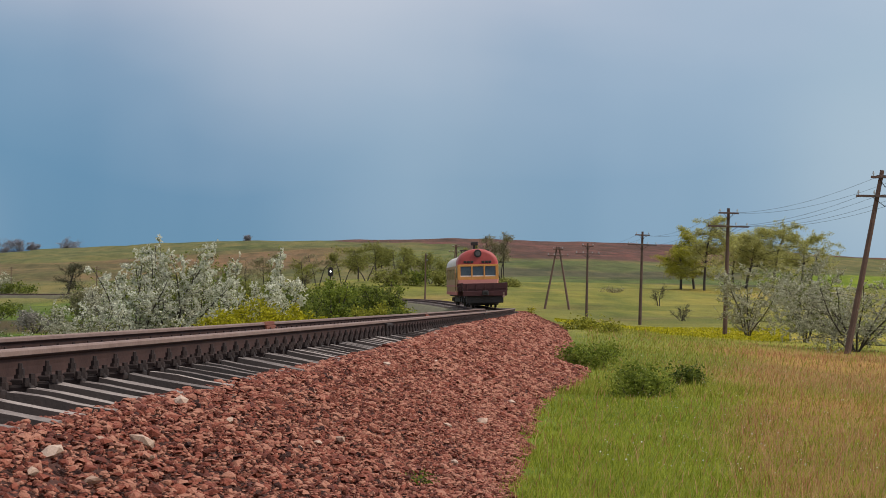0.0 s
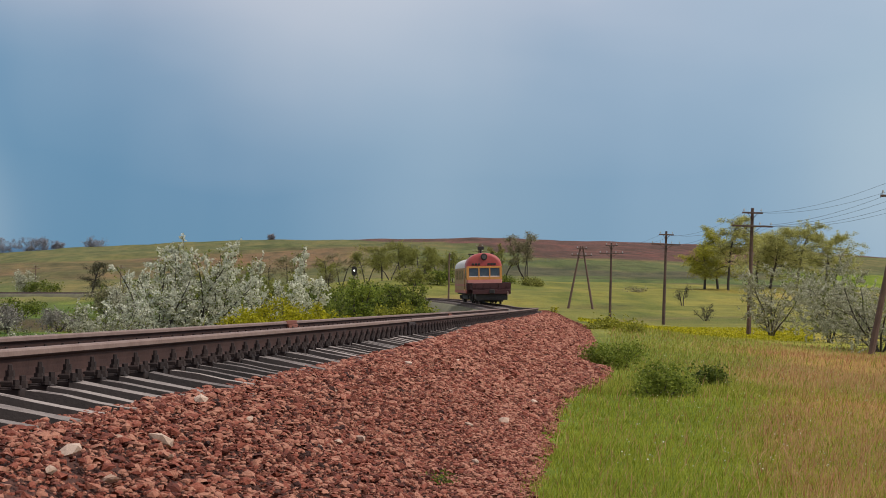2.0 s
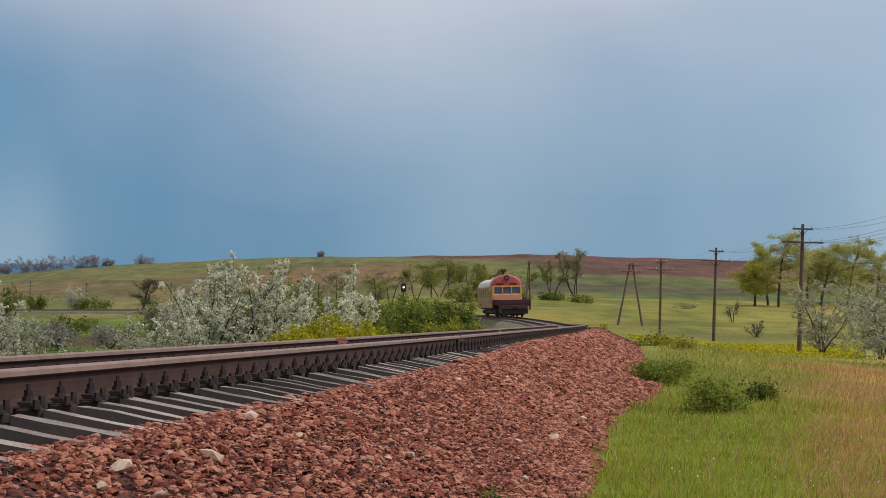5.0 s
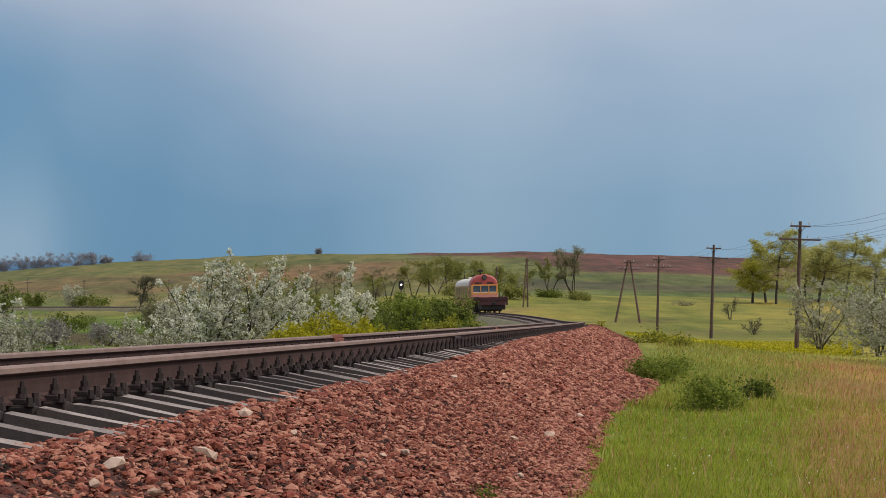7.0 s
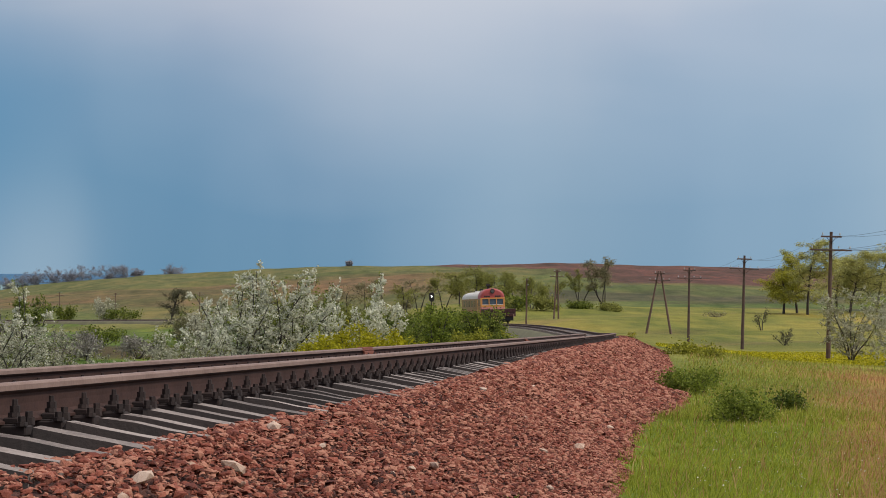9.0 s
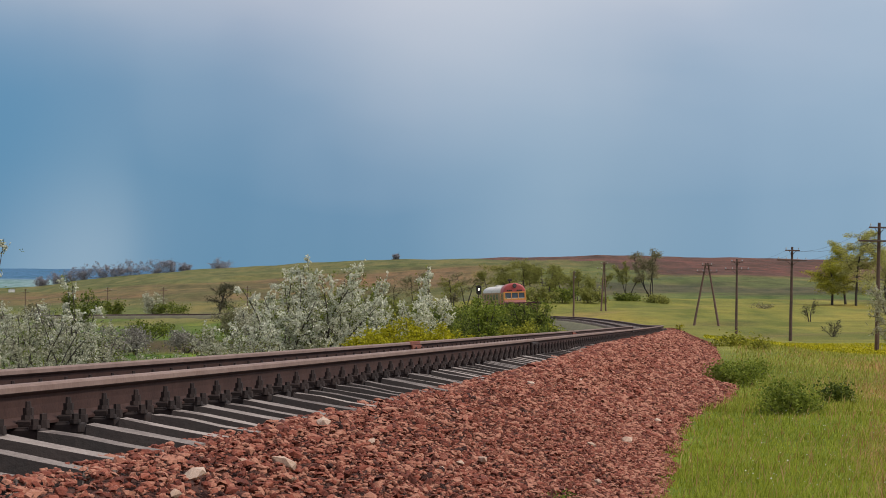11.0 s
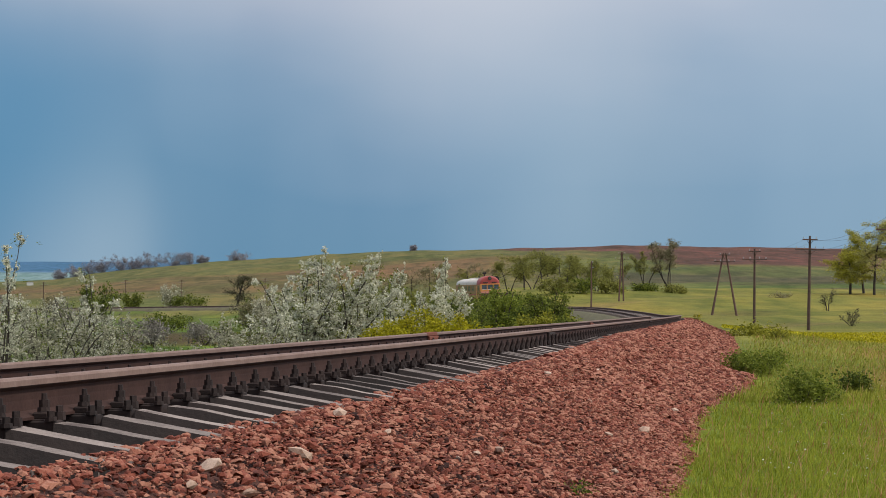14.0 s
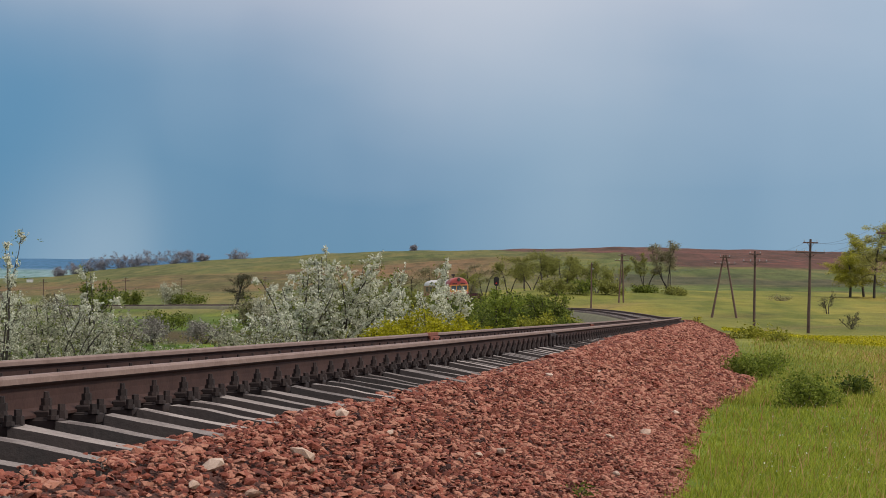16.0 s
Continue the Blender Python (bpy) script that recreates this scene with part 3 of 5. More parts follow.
def make_track_details():
    rnd = random.Random(4)
    kinds = [sleeper_mesh(i) for i in range(6)]
    fast = fastening_mesh()
    for i in range(-40, 260):
        s = FIRST + i * SPACING
        m = line_frame(s + rnd.uniform(-0.02, 0.02), 0, -0.236) @ pose(-GAUGE / 2 + 0.10 + rnd.uniform(-0.05, 0.05), 0, rnd.uniform(-0.006, 0.0), 0, 0, rnd.uniform(-1.2, 1.2) + (180 if rnd.random() < 0.5 else 0))
        place_part("sleeper", kinds[i % 6], track, m)
        if i < 150:
            place_part("fastening", fast, track, line_frame(s) @ pose(0, 0, 0, 0, 0, rnd.uniform(-2, 2)))
            if i < 70:
                place_part("fastening", fast, track, line_frame(s) @ pose(-GAUGE, 0, 0))
    bm = bmesh.new()
    for i in range(260, 1290):
        m = line_frame(FIRST + i * SPACING, -GAUGE / 2, -0.29)
        vs = [bm.verts.new(m @ Vector((x * 1.37, y * 0.12, z * 0.085))) for x in (-1, 1) for y in (-1, 1) for z in (-1, 1)]
        for f in ((0, 1, 3, 2), (4, 6, 7, 5), (0, 4, 5, 1), (2, 3, 7, 6), (1, 5, 7, 3)):
            bm.faces.new([vs[k] for k in f])
    bmesh.ops.recalc_face_normals(bm, faces=bm.faces)
    tagged(part("timber_row", bm, M_SLEEPER, track, "long row of distant grey timber sleepers"), kind="stuff")
    # fishplates at the joints of both rails
    for off, mat, s in ((0.0, M_IRON, 21.0), (-GAUGE, M_RUST, 20.35), (0.0, M_IRON, 51.0), (-GAUGE, M_RUST, 50.5)):
        bm = bmesh.new()
        for sx in (-1, 1):
            box(bm, sx * 0.03 - 0.020, sx * 0.03 + 0.020, -0.42, 0.42, -0.155, -0.048, 0.008)
            for k in range(4):
                y = -0.32 + 0.213 * k
                tube(bm, (sx * 0.045, y, -0.10), (sx * 0.085, y, -0.10), 0.026, 0.024, 6)
        box(bm, -0.036, 0.036, -0.012, 0.012, -0.03, 0.003)
        ob = part("fishplate", bm, mat, track, "rusty bolted fishplate at a rail joint")
        ob.matrix_basis = line_frame(s, 0, 0) @ pose(off, 0, 0)
    bm = bmesh.new()
    box(bm, -0.040, 0.040, -0.55, 0.35, -0.046, 0.006, 0.006)
    ob = part("rail_end", bm, M_RUST, track, "freshly rusted red rail end")
    ob.matrix_basis = line_frame(20.35, 0, 0) @ pose(-GAUGE, 0, 0)


make_track_details()

# ---- ballast stones ----
ICO = np.array([(0, 0, 1), *[(0.894 * math.cos(k * 1.2566), 0.894 * math.sin(k * 1.2566), 0.447) for k in range(5)],
                *[(0.894 * math.cos(k * 1.2566 + 0.628), 0.894 * math.sin(k * 1.2566 + 0.628), -0.447) for k in range(5)], (0, 0, -1)])
ICO_F = np.array([(0, 1 + k, 1 + (k + 1) % 5) for k in range(5)] + [(1 + k, 6 + k, 1 + (k + 1) % 5) for k in range(5)]
                 + [(1 + (k + 1) % 5, 6 + k, 6 + (k + 1) % 5) for k in range(5)] + [(11, 6 + (k + 1) % 5, 6 + k) for k in range(5)])


OCT_V = np.array([0, 1, 7, 8, 5, 11])
OCT_F = np.array([(0, 1, 2), (0, 2, 3), (0, 3, 4), (0, 4, 1), (5, 2, 1), (5, 3, 2), (5, 4, 3), (5, 1, 4)])


def rotations(n, rng):
    q = rng.normal(size=(n, 4)); q /= np.linalg.norm(q, axis=1)[:, None]
    w, x, y, z = q.T
    return np.stack([1 - 2 * (y * y + z * z), 2 * (x * y - w * z), 2 * (x * z + w * y), 2 * (x * y + w * z), 1 - 2 * (x * x + z * z), 2 * (y * z - w * x),
                     2 * (x * z - w * y), 2 * (y * z + w * x), 1 - 2 * (x * x + y * y)], 1).reshape(n, 3, 3)


def make_stones():
    rng = np.random.default_rng(7)
    sets = []
    for s0, s1, per_m2, size in ((-20, -7, 120, 0.03), (-7, -2, 900, 0.0160), (-2, 14, 1600, 0.0154), (14, 30, 760, 0.0225), (30, 60, 310, 0.0295), (60, 80, 270, 0.0310), (80, 125, 240, 0.034)):
        n = int((s1 - s0) * 2.1 * per_m2)
        ss = rng.uniform(s0, s1, n)
        inner = 0.47 - 0.27 * step(ss, 7, 36)
        sets.append((ss, inner + (toe(ss) + 0.35 - inner) * rng.random(n), size * rng.lognormal(0, 0.42, n).clip(0.4, 2.5)))
    n = 2500   # stones between the sleepers and along the far shoulder
    sets.append((rng.uniform(-4, 25, n), rng.uniform(-2.6, 0.55, n), 0.024 * rng.lognormal(0, 0.3, n)))
    s, off, size = (np.concatenate(c) for c in zip(*sets))
    # the stones thin out towards the grass
    keep = rng.random(len(s)) < 1 - step(off - toe(s) + 0.16 * np.sin(s * 2.1) + 0.1 * np.sin(s * 5.3), -0.30, 0.22) * 0.96
    s, off, size = s[keep], off[keep], size[keep]
    x, y, z = on_line(s, off, bed_z(off, s))
    heap = 0.014 * np.sin(s * 3.1 + off * 4) + 0.014 * np.sin(s * 1.3 - off * 5.1)
    z = z + heap * step(off, 0.7, 1.2) + rng.uniform(-0.012, 0.02, len(s)) + size * 0.15
    z = np.where(off < 0.5, z - 0.01, z)
    n = len(s)
    v = ICO[None] * rng.uniform(0.62, 1.32, (n, 12, 1)) * rng.uniform(0.55, 1.25, (n, 1, 3)) * size[:, None, None]
    v = np.einsum("nij,nkj->nki", rotations(n, rng), v)
    v[:, :, 2] *= 0.60
    v = v + np.stack([x, y, z], 1)[:, None]
    near = np.flatnonzero((s > 0.5) & (s < 9) & (off > 0.8) & (off < 1.9) & (size > 0.025))[:280]
    rest = np.setdiff1d(np.arange(n), near)
    close, distant = rest[s[rest] < 80], rest[s[rest] >= 80]
    f = (ICO_F[None] + (np.arange(len(close)) * 12)[:, None, None]).reshape(-1, 3)
    f2 = (OCT_F[None] + (np.arange(len(distant)) * 6)[:, None, None]).reshape(-1, 3)
    for vv, ff in ((v[close], f), (v[distant][:, OCT_V], f2)):
        flat = vv.reshape(-1, 3)
        a, b, c = flat[ff[:, 0]], flat[ff[:, 1]], flat[ff[:, 2]]
        nrm = np.cross(b - a, c - a)
        mid = vv.mean(axis=1)[np.repeat(np.arange(len(vv)), len(ff) // len(vv))]
        down = nrm[:, 2] * np.sign(np.einsum("ij,ij->i", nrm, (a + b + c) / 3 - mid)) / (np.linalg.norm(nrm, axis=1) + 1e-12)
        ff = ff[down > -0.3]   # the undersides lie buried
        tagged(part("stones", mesh_from("stones", flat, ff, M_STONE), None, bed, "crushed red ballast stones, loose and angular"), kind="stuff")
    kinds = []
    for k in range(10):
        vv = ICO * rng.uniform(0.62, 1.32, (12, 1)) * rng.uniform(0.6, 1.25, (1, 3))
        kinds.append((mesh_from("stone", vv, ICO_F, M_STONE), mesh_from("stone", vv, ICO_F, M_PALE)))

    def lay(px, py, pz, sz, pale, k):
        place_part("stone", kinds[k % 10][pale], bed, pose(px, py, pz, *rng.uniform(0, 360, 3)) @ Matrix.Diagonal((sz, sz, sz * 0.85, 1)))

    for k, i in enumerate(near):
        lay(float(x[i]), float(y[i]), float(z[i]), float(size[i]), 0, k)
    # the pale ones that stand out: s, off, size
    for k, (ps, po, sz) in enumerate(PALE):
        px, py, pz = on_line(ps, po, float(bed_z(po, ps)) + 0.02)
        place_part("stone", kinds[k % 10][1], bed, pose(float(px), float(py), float(pz) + 0.004, *rng.uniform(-18, 18, 2), rng.uniform(0, 360)) @ Matrix.Diagonal((sz * 1.15, sz, sz * 0.62, 1)))


PALE = ((-0.12, 1.01, 0.056), (-1.42, 0.93, 0.044), (-0.6, 0.93, 0.040), (1.75, 0.81, 0.046), (4.12, 1.38, 0.050), (3.43, 1.34, 0.032), (2.64, 1.32, 0.030), (11.3, 0.95, 0.052), (21.9, 0.62, 0.062),
        (11.9, 1.85, 0.088), (11.4, 1.35, 0.042), (-1.45, 1.11, 0.030), (6.67, 1.47, 0.028), (6.6, 1.95, 0.032), (5.46, 1.0, 0.040), (23.05, 1.57, 0.050), (15.9, 1.07, 0.048), (2.03, 1.03, 0.028),
        (-1.94, 1.0, 0.030), (-0.35, 1.1, 0.032), (9.2, 1.7, 0.034), (17.5, 1.9, 0.046))
make_stones()


# ---- train ----
M_YELLOW = material("faded_ochre_paint", (0.25, 0.14, 0.05), (0.38, 0.225, 0.085), 0.6, 3, 40, 0.1, 0.003, stain=(0.25, 0.13, 0.06), stain_at=0.66)
M_ORANGE = material("orange_yellow_paint", (0.55, 0.22, 0.05), (0.70, 0.32, 0.08), 0.45, 3, 40, 0.1, 0.003)
M_RED = material("faded_red_paint", (0.29, 0.036, 0.034), (0.43, 0.072, 0.062), 0.5, 2, 30, 0.1, 0.003, stain=(0.22, 0.06, 0.05), stain_at=0.66)
M_PINK = material("faded_pink_paint", (0.55, 0.19, 0.16), (0.66, 0.28, 0.23), 0.5, 3, 30, 0.1, 0.003)
M_MAROON = material("maroon_wagon_paint", (0.035, 0.007, 0.008), (0.075, 0.015, 0.015), 0.65, 4, 30, 0.2, 0.004)
M_SILVER = material("dull_silver_roof_paint", (0.50, 0.46, 0.43), (0.68, 0.63, 0.58), 0.5, 2, 20, 0.1, 0.004, stain=(0.36, 0.29, 0.26), stain_at=0.62)
M_UNDER = material("sooty_running_gear", (0.012, 0.010, 0.010), (0.04, 0.032, 0.03), 0.8, 6, 30, 0.2, 0.004)
M_PANE = material("dark_window_glass", (0.06, 0.075, 0.09), (0.10, 0.12, 0.14), 0.08, 2, 10, 0.0)
M_LAMP = material("headlamp_lens", (0.07, 0.06, 0.06), (0.14, 0.12, 0.11), 0.15, 4, 30, 0.0)
CAR_L, WAGON_L = 18.4, 9.2


def arch(k, w, z0, zr, lift):
    """Points of a roof arch from one side to the other, scaled about its springing."""
    return [(w * k * math.cos(math.pi * i / 16), z0 + (zr - z0) * k * math.sin(math.pi * i / 16) ** 0.8 + lift) for i in range(17)]


def loft(bm, rings, mat=0, close=True):
    vs = [[bm.verts.new(p) for p in r] for r in rings]
    for a, b in zip(vs, vs[1:]):
        for k in range(len(a) - 1):
            f = bm.faces.new((a[k], b[k], b[k + 1], a[k + 1])); f.material_index = mat
    if close:
        for r, rev in ((vs[0], False), (vs[-1], True)):
            f = bm.faces.new(r[::-1] if rev else r); f.material_index = mat
    return vs


def wheelset(parent, y, label=""):
    bm = bmesh.new()
    for sx in (-0.78, 0.78):
        tube(bm, (sx - 0.065, y, 0.475), (sx + 0.065, y, 0.475), 0.475, 0.475, 20)
        tube(bm, (sx * 0.93 - 0.02, y, 0.475), (sx * 0.93 + 0.02, y, 0.475), 0.51, 0.51, 20)
    tube(bm, (-0.95, y, 0.475), (0.95, y, 0.475), 0.08, 0.08, 8)
    return part("wheelset", bm, M_UNDER, parent, label)


def make_railcar():
    car = tagged(new("railcar"), "red and yellow diesel railcar with a domed cab and silver roof", "train")
    h, yf = CAR_L / 2, -CAR_L / 2
    # lower body, yellow above a red skirt
    bm = bmesh.new()
    sec = [(-1.5, 2.98), (-1.5, 1.55), (-1.47, 0.95), (1.47, 0.95), (1.5, 1.55), (1.5, 2.98)]
    loft(bm, [[(x, y, z) for x, z in sec] for y in (yf + 0.5, 0, h)])
    part("body", bm, M_YELLOW, car, "ochre yellow side walls with faded paint")
    bm = bmesh.new()
    for sx in (-1, 1):
        box(bm, sx * 1.508 - 0.006, sx * 1.508 + 0.006, yf + 0.6, h - 0.02, 1.48, 1.60, 0.002)
        box(bm, sx * 1.49 - 0.02, sx * 1.49 + 0.02, yf + 0.6, h - 0.02, 0.86, 1.10, 0.002)
    part("waistband", bm, M_RED, car, "faded red stripe along the side")
    # main roof
    bm = bmesh.new()
    loft(bm, [[(x, y, z) for x, z in arch(k, 1.5, 2.98, 3.86, 0)] for y, k in ((yf + 2.7, 1), (h - 0.6, 1), (h - 0.15, 0.96), (h, 0.86))])
    part("roof", bm, M_SILVER, car, "dull silver domed roof", smooth=True)
    # cab dome
    bm = bmesh.new()
    loft(bm, [[(x, y, z) for x, z in arch(k, 1.5, 2.96, 4.2, 0)] for y, k in ((yf + 0.16, 0.80), (yf + 0.19, 0.90), (yf + 0.30, 0.965), (yf + 0.55, 1.0), (yf + 2.4, 1.0), (yf + 2.75, 0.985))])
    dome = part("cab_dome", bm, M_RED, car, "rounded red cab roof", smooth=True)
    # front: red apron, pink band, orange window surround
    for name, z0, z1, mat, d, lab in (("apron", 0.9, 1.62, M_RED, 0.04, "red lower front"), ("front_band", 1.62, 1.97, M_PINK, 0.03, "pale pink front band")):
        bm = bmesh.new()
        loft(bm, [[(-1.46 + c, yf + y, z0), (-1.5 + c, yf + y, z1), (1.5 - c, yf + y, z1), (1.46 - c, yf + y, z0), (-1.46 + c, yf + y, z0)] for y, c in ((d, 0.12), (d + 0.10, 0.02), (0.62, 0.0))], close=False)
        vs = [v for v in bm.verts][:4]
        bm.faces.new(vs)
        part(name, bm, mat, car, lab)
    bm = bmesh.new()
    panes = ((-1.27, -0.50), (-0.40, 0.40), (0.50, 1.27))
    for x0, x1 in ((-1.47, -1.27), (-0.50, -0.40), (0.40, 0.50), (1.27, 1.47)):
        box(bm, x0, x1, yf + 0.05, yf + 0.60, 1.97, 3.06, 0.01)
    for z0, z1 in ((1.97, 2.20), (2.93, 3.08)):
        box(bm, -1.47, 1.47, yf + 0.056, yf + 0.60, z0, z1, 0.01)
    front = part("window_surround", bm, M_ORANGE, car, "orange yellow surround of the cab windows")
    for x0, x1 in panes:
        bm = bmesh.new()
        box(bm, x0, x1, yf + 0.13, yf + 0.16, 2.20, 2.93)
        pane = part("cab_window", bm, M_PANE, car, "dark cab window")
        bm = bmesh.new()
        box(bm, x0, x1, yf + 0.115, yf + 0.128, 2.20, 2.28)
        part("sill", bm, M_SILVER, pane, "pale strip along the bottom of the window")
    for x0, x1 in ((-1.05, -0.30), (0.25, 1.0)):
        bm = bmesh.new()
        for k in range(3):
            w = (x1 - x0) / 3
            box(bm, x0 + k * w + 0.02, x0 + (k + 1) * w - 0.02, yf + 0.10, yf + 0.22, 3.16, 3.34, 0.02)
        part("grille", bm, M_UNDER, car, "dark ventilation grille above the windows")
    bm = bmesh.new()
    tube(bm, (0, yf + 0.34, 3.86), (0, yf + 0.08, 3.86), 0.30, 0.27, 20)
    lamp = part("headlight", bm, M_UNDER, car, "round dark headlight housing")
    bm = bmesh.new()
    tube(bm, (0, yf + 0.10, 3.86), (0, yf + 0.06, 3.86), 0.19, 0.17, 18)
    part("lens", bm, M_LAMP, lamp)
    # roof gear
    bm = bmesh.new()
    tube(bm, (-0.05, yf + 3.6, 3.75), (-0.05, yf + 3.6, 4.55), 0.09, 0.09, 8)
    box(bm, -0.30, 0.22, yf + 3.4, yf + 3.8, 4.5, 4.76, 0.03)
    part("exhaust", bm, M_UNDER, car, "black exhaust box on the roof")
    for x, y in ((-1.0, yf + 3.3), (-0.7, yf + 4.3), (0.9, yf + 3.2)):
        bm = bmesh.new()
        tube(bm, (x, y, 3.4), (x, y, 4.12), 0.03, 0.02, 6)
        box(bm, x - 0.12, x + 0.12, y - 0.06, y + 0.06, 4.08, 4.18, 0.01)
        part("antenna", bm, M_UNDER, car)
    for y in (-1.5, 3.5):
        bm = bmesh.new()
        box(bm, -0.45, 0.45, y - 0.5, y + 0.5, 3.78, 4.0, 0.06)
        part("roof_vent", bm, M_SILVER, car)
    # sides: windows, doors
    for sx in (-1, 1):
        for k in range(5):
            y0 = yf + 4.6 + k * 2.55
            bm = bmesh.new()
            box(bm, sx * 1.503 - 0.008, sx * 1.503 + 0.008, y0, y0 + 1.7, 2.02, 2.78, 0.003)
            w = part("side_window", bm, M_PANE, car, "dark side window")
            bm = bmesh.new()
            for a, b, c, d in ((y0 - 0.06, y0 + 1.76, 2.78, 2.84), (y0 - 0.06, y0 + 1.76, 1.96, 2.02), (y0 - 0.06, y0, 2.02, 2.78), (y0 + 1.7, y0 + 1.76, 2.02, 2.78), (y0 + 0.82, y0 + 0.88, 2.02, 2.78)):
                box(bm, sx * 1.51 - 0.012, sx * 1.51 + 0.012, a, b, c, d)
            part("frame", bm, M_YELLOW, w)
        bm = bmesh.new()
        box(bm, sx * 1.503 - 0.008, sx * 1.503 + 0.008, yf + 1.0, yf + 1.7, 2.1, 2.85, 0.003)
        part("side_window", bm, M_PANE, car, "dark cab side window")
        bm = bmesh.new()
        box(bm, sx * 1.51 - 0.012, sx * 1.51 + 0.012, yf + 2.2, yf + 3.0, 1.0, 2.85, 0.01)
        door = part("door", bm, M_ORANGE, car, "orange side door")
        bm = bmesh.new()
        tube(bm, (sx * 1.56, yf + 2.1, 1.2), (sx * 1.56, yf + 2.1, 2.5), 0.02, 0.02, 6)
        part("handrail", bm, M_UNDER, door)
    # running gear
    bm = bmesh.new()
    box(bm, -1.25, 1.25, yf + 0.4, h - 0.2, 0.72, 0.97, 0.03)
    box(bm, -1.1, 1.1, -4.2, 4.2, 0.32, 0.72, 0.05)
    box(bm, -1.2, 1.2, yf + 0.3, yf + 0.55, 0.30, 0.92, 0.05)
    part("underframe", bm, M_UNDER, car)
    for yc in (-6.3, 6.3):
        bm = bmesh.new()
        for sx in (-1, 1):
            box(bm, sx * 1.02 - 0.07, sx * 1.02 + 0.07, yc - 1.7, yc + 1.7, 0.42, 0.66, 0.03)
            for dy in (-1.2, 1.2):
                box(bm, sx * 1.04 - 0.12, sx * 1.04 + 0.12, yc + dy - 0.18, yc + dy + 0.18, 0.30, 0.62, 0.04)
        box(bm, -1.0, 1.0, yc - 0.3, yc + 0.3, 0.45, 0.72, 0.03)
        box(bm, -0.98, 0.98, yc - 1.75, yc + 1.75, 0.20, 0.45, 0.05)
        bogie = part("bogie", bm, M_UNDER, car, "black bogie frame")
        wheelset(bogie, yc - 1.2)
        wheelset(bogie, yc + 1.2)
    return car


def make_wagon():
    w = tagged(new("flat_wagon"), "dark maroon flat wagon with low side boards coupled to the railcar", "wagon")
    h = WAGON_L / 2
    bm = bmesh.new()
    box(bm, -1.5, 1.5, -h, h, 1.16, 1.30, 0.015)
    part("deck", bm, M_MAROON, w)
    bm = bmesh.new()
    for sx in (-1, 1):
        box(bm, sx * 0.9 - 0.08, sx * 0.9 + 0.08, -h + 0.05, h - 0.05, 0.85, 1.16, 0.01)
        box(bm, sx * 0.3 - 0.07, sx * 0.3 + 0.07, -h + 0.05, h - 0.05, 0.88, 1.16, 0.01)
    box(bm, -1.05, 1.05, -2.0, 2.0, 0.40, 0.86, 0.04)
    for yy in (-h + 0.12, h - 0.12):
        box(bm, -1.25, 1.25, yy - 0.06, yy + 0.06, 0.34, 0.84, 0.03)
    part("underframe", bm, M_UNDER, w)
    for sx in (-1, 1):
        n = 3
        for k in range(n):
            y0 = -h + 0.05 + k * (WAGON_L - 0.1) / n
            y1 = y0 + (WAGON_L - 0.1) / n - 0.04
            bm = bmesh.new()
            box(bm, sx * 1.50 - 0.025, sx * 1.50 + 0.025, y0, y1, 1.30, 1.72, 0.008)
            for q in range(4):
                yy = y0 + (q + 0.5) * (y1 - y0) / 4
                box(bm, sx * 1.54 - 0.02, sx * 1.54 + 0.02, yy - 0.04, yy + 0.04, 1.16, 1.70, 0.006)
            part("side_board", bm, M_MAROON, w)
    for y in (-h, h):
        bm = bmesh.new()
        box(bm, -1.47, 1.47, y - 0.03, y + 0.03, 1.30, 1.68, 0.008)
        for q in range(5):
            box(bm, -1.2 + q * 0.6 - 0.03, -1.2 + q * 0.6 + 0.03, y - 0.06, y + 0.06, 1.18, 1.66, 0.006)
        part("end_board", bm, M_MAROON, w)
        bm = bmesh.new()
        box(bm, -1.5, 1.5, y - 0.10, y + 0.10, 0.82, 1.16, 0.02)
        part("headstock", bm, M_MAROON, w, "dark maroon end beam")
        bm = bmesh.new()
        sg = 1 if y > 0 else -1
        box(bm, -0.14, 0.14, min(y, y + sg * 0.55), max(y, y + sg * 0.55), 0.90, 1.12, 0.03)
        box(bm, -0.20, 0.22, min(y + sg * 0.35, y + sg * 0.55), max(y + sg * 0.35, y + sg * 0.55), 0.86, 1.18, 0.04)
        part("coupler", bm, M_UNDER, w)
    for y in (-3.0, 3.0):
        ws = wheelset(w, y)
        bm = bmesh.new()
        box(bm, -0.98, 0.98, y - 0.62, y + 0.62, 0.20, 0.44, 0.05)
        for sx in (-1, 1):
            box(bm, sx * 1.05 - 0.12, sx * 1.05 + 0.12, y - 0.20, y + 0.20, 0.32, 0.68, 0.04)
            box(bm, sx * 1.05 - 0.05, sx * 1.05 + 0.05, y - 0.65, y + 0.65, 0.68, 0.80, 0.02)
            for dy in (-0.65, 0.65):
                box(bm, sx * 1.05 - 0.04, sx * 1.05 + 0.04, y + dy - 0.05, y + dy + 0.05, 0.70, 0.90, 0.01)
        part("axle_box", bm, M_UNDER, ws)
    bm = bmesh.new()
    box(bm, 1.2, 1.34, -h - 0.1, -h - 0.04, 0.70, 1.05, 0.01)
    part("tail_board", bm, M_PALE, w, "small pale marker plate on the end beam")
    return w


railcar, wagon = make_railcar(), make_wagon()
CAB_S0, SPEED, SLOWING, SIZE = 159.5, 12.9, 0.029, 1.06
railcar.scale = wagon.scale = (SIZE, SIZE, SIZE)


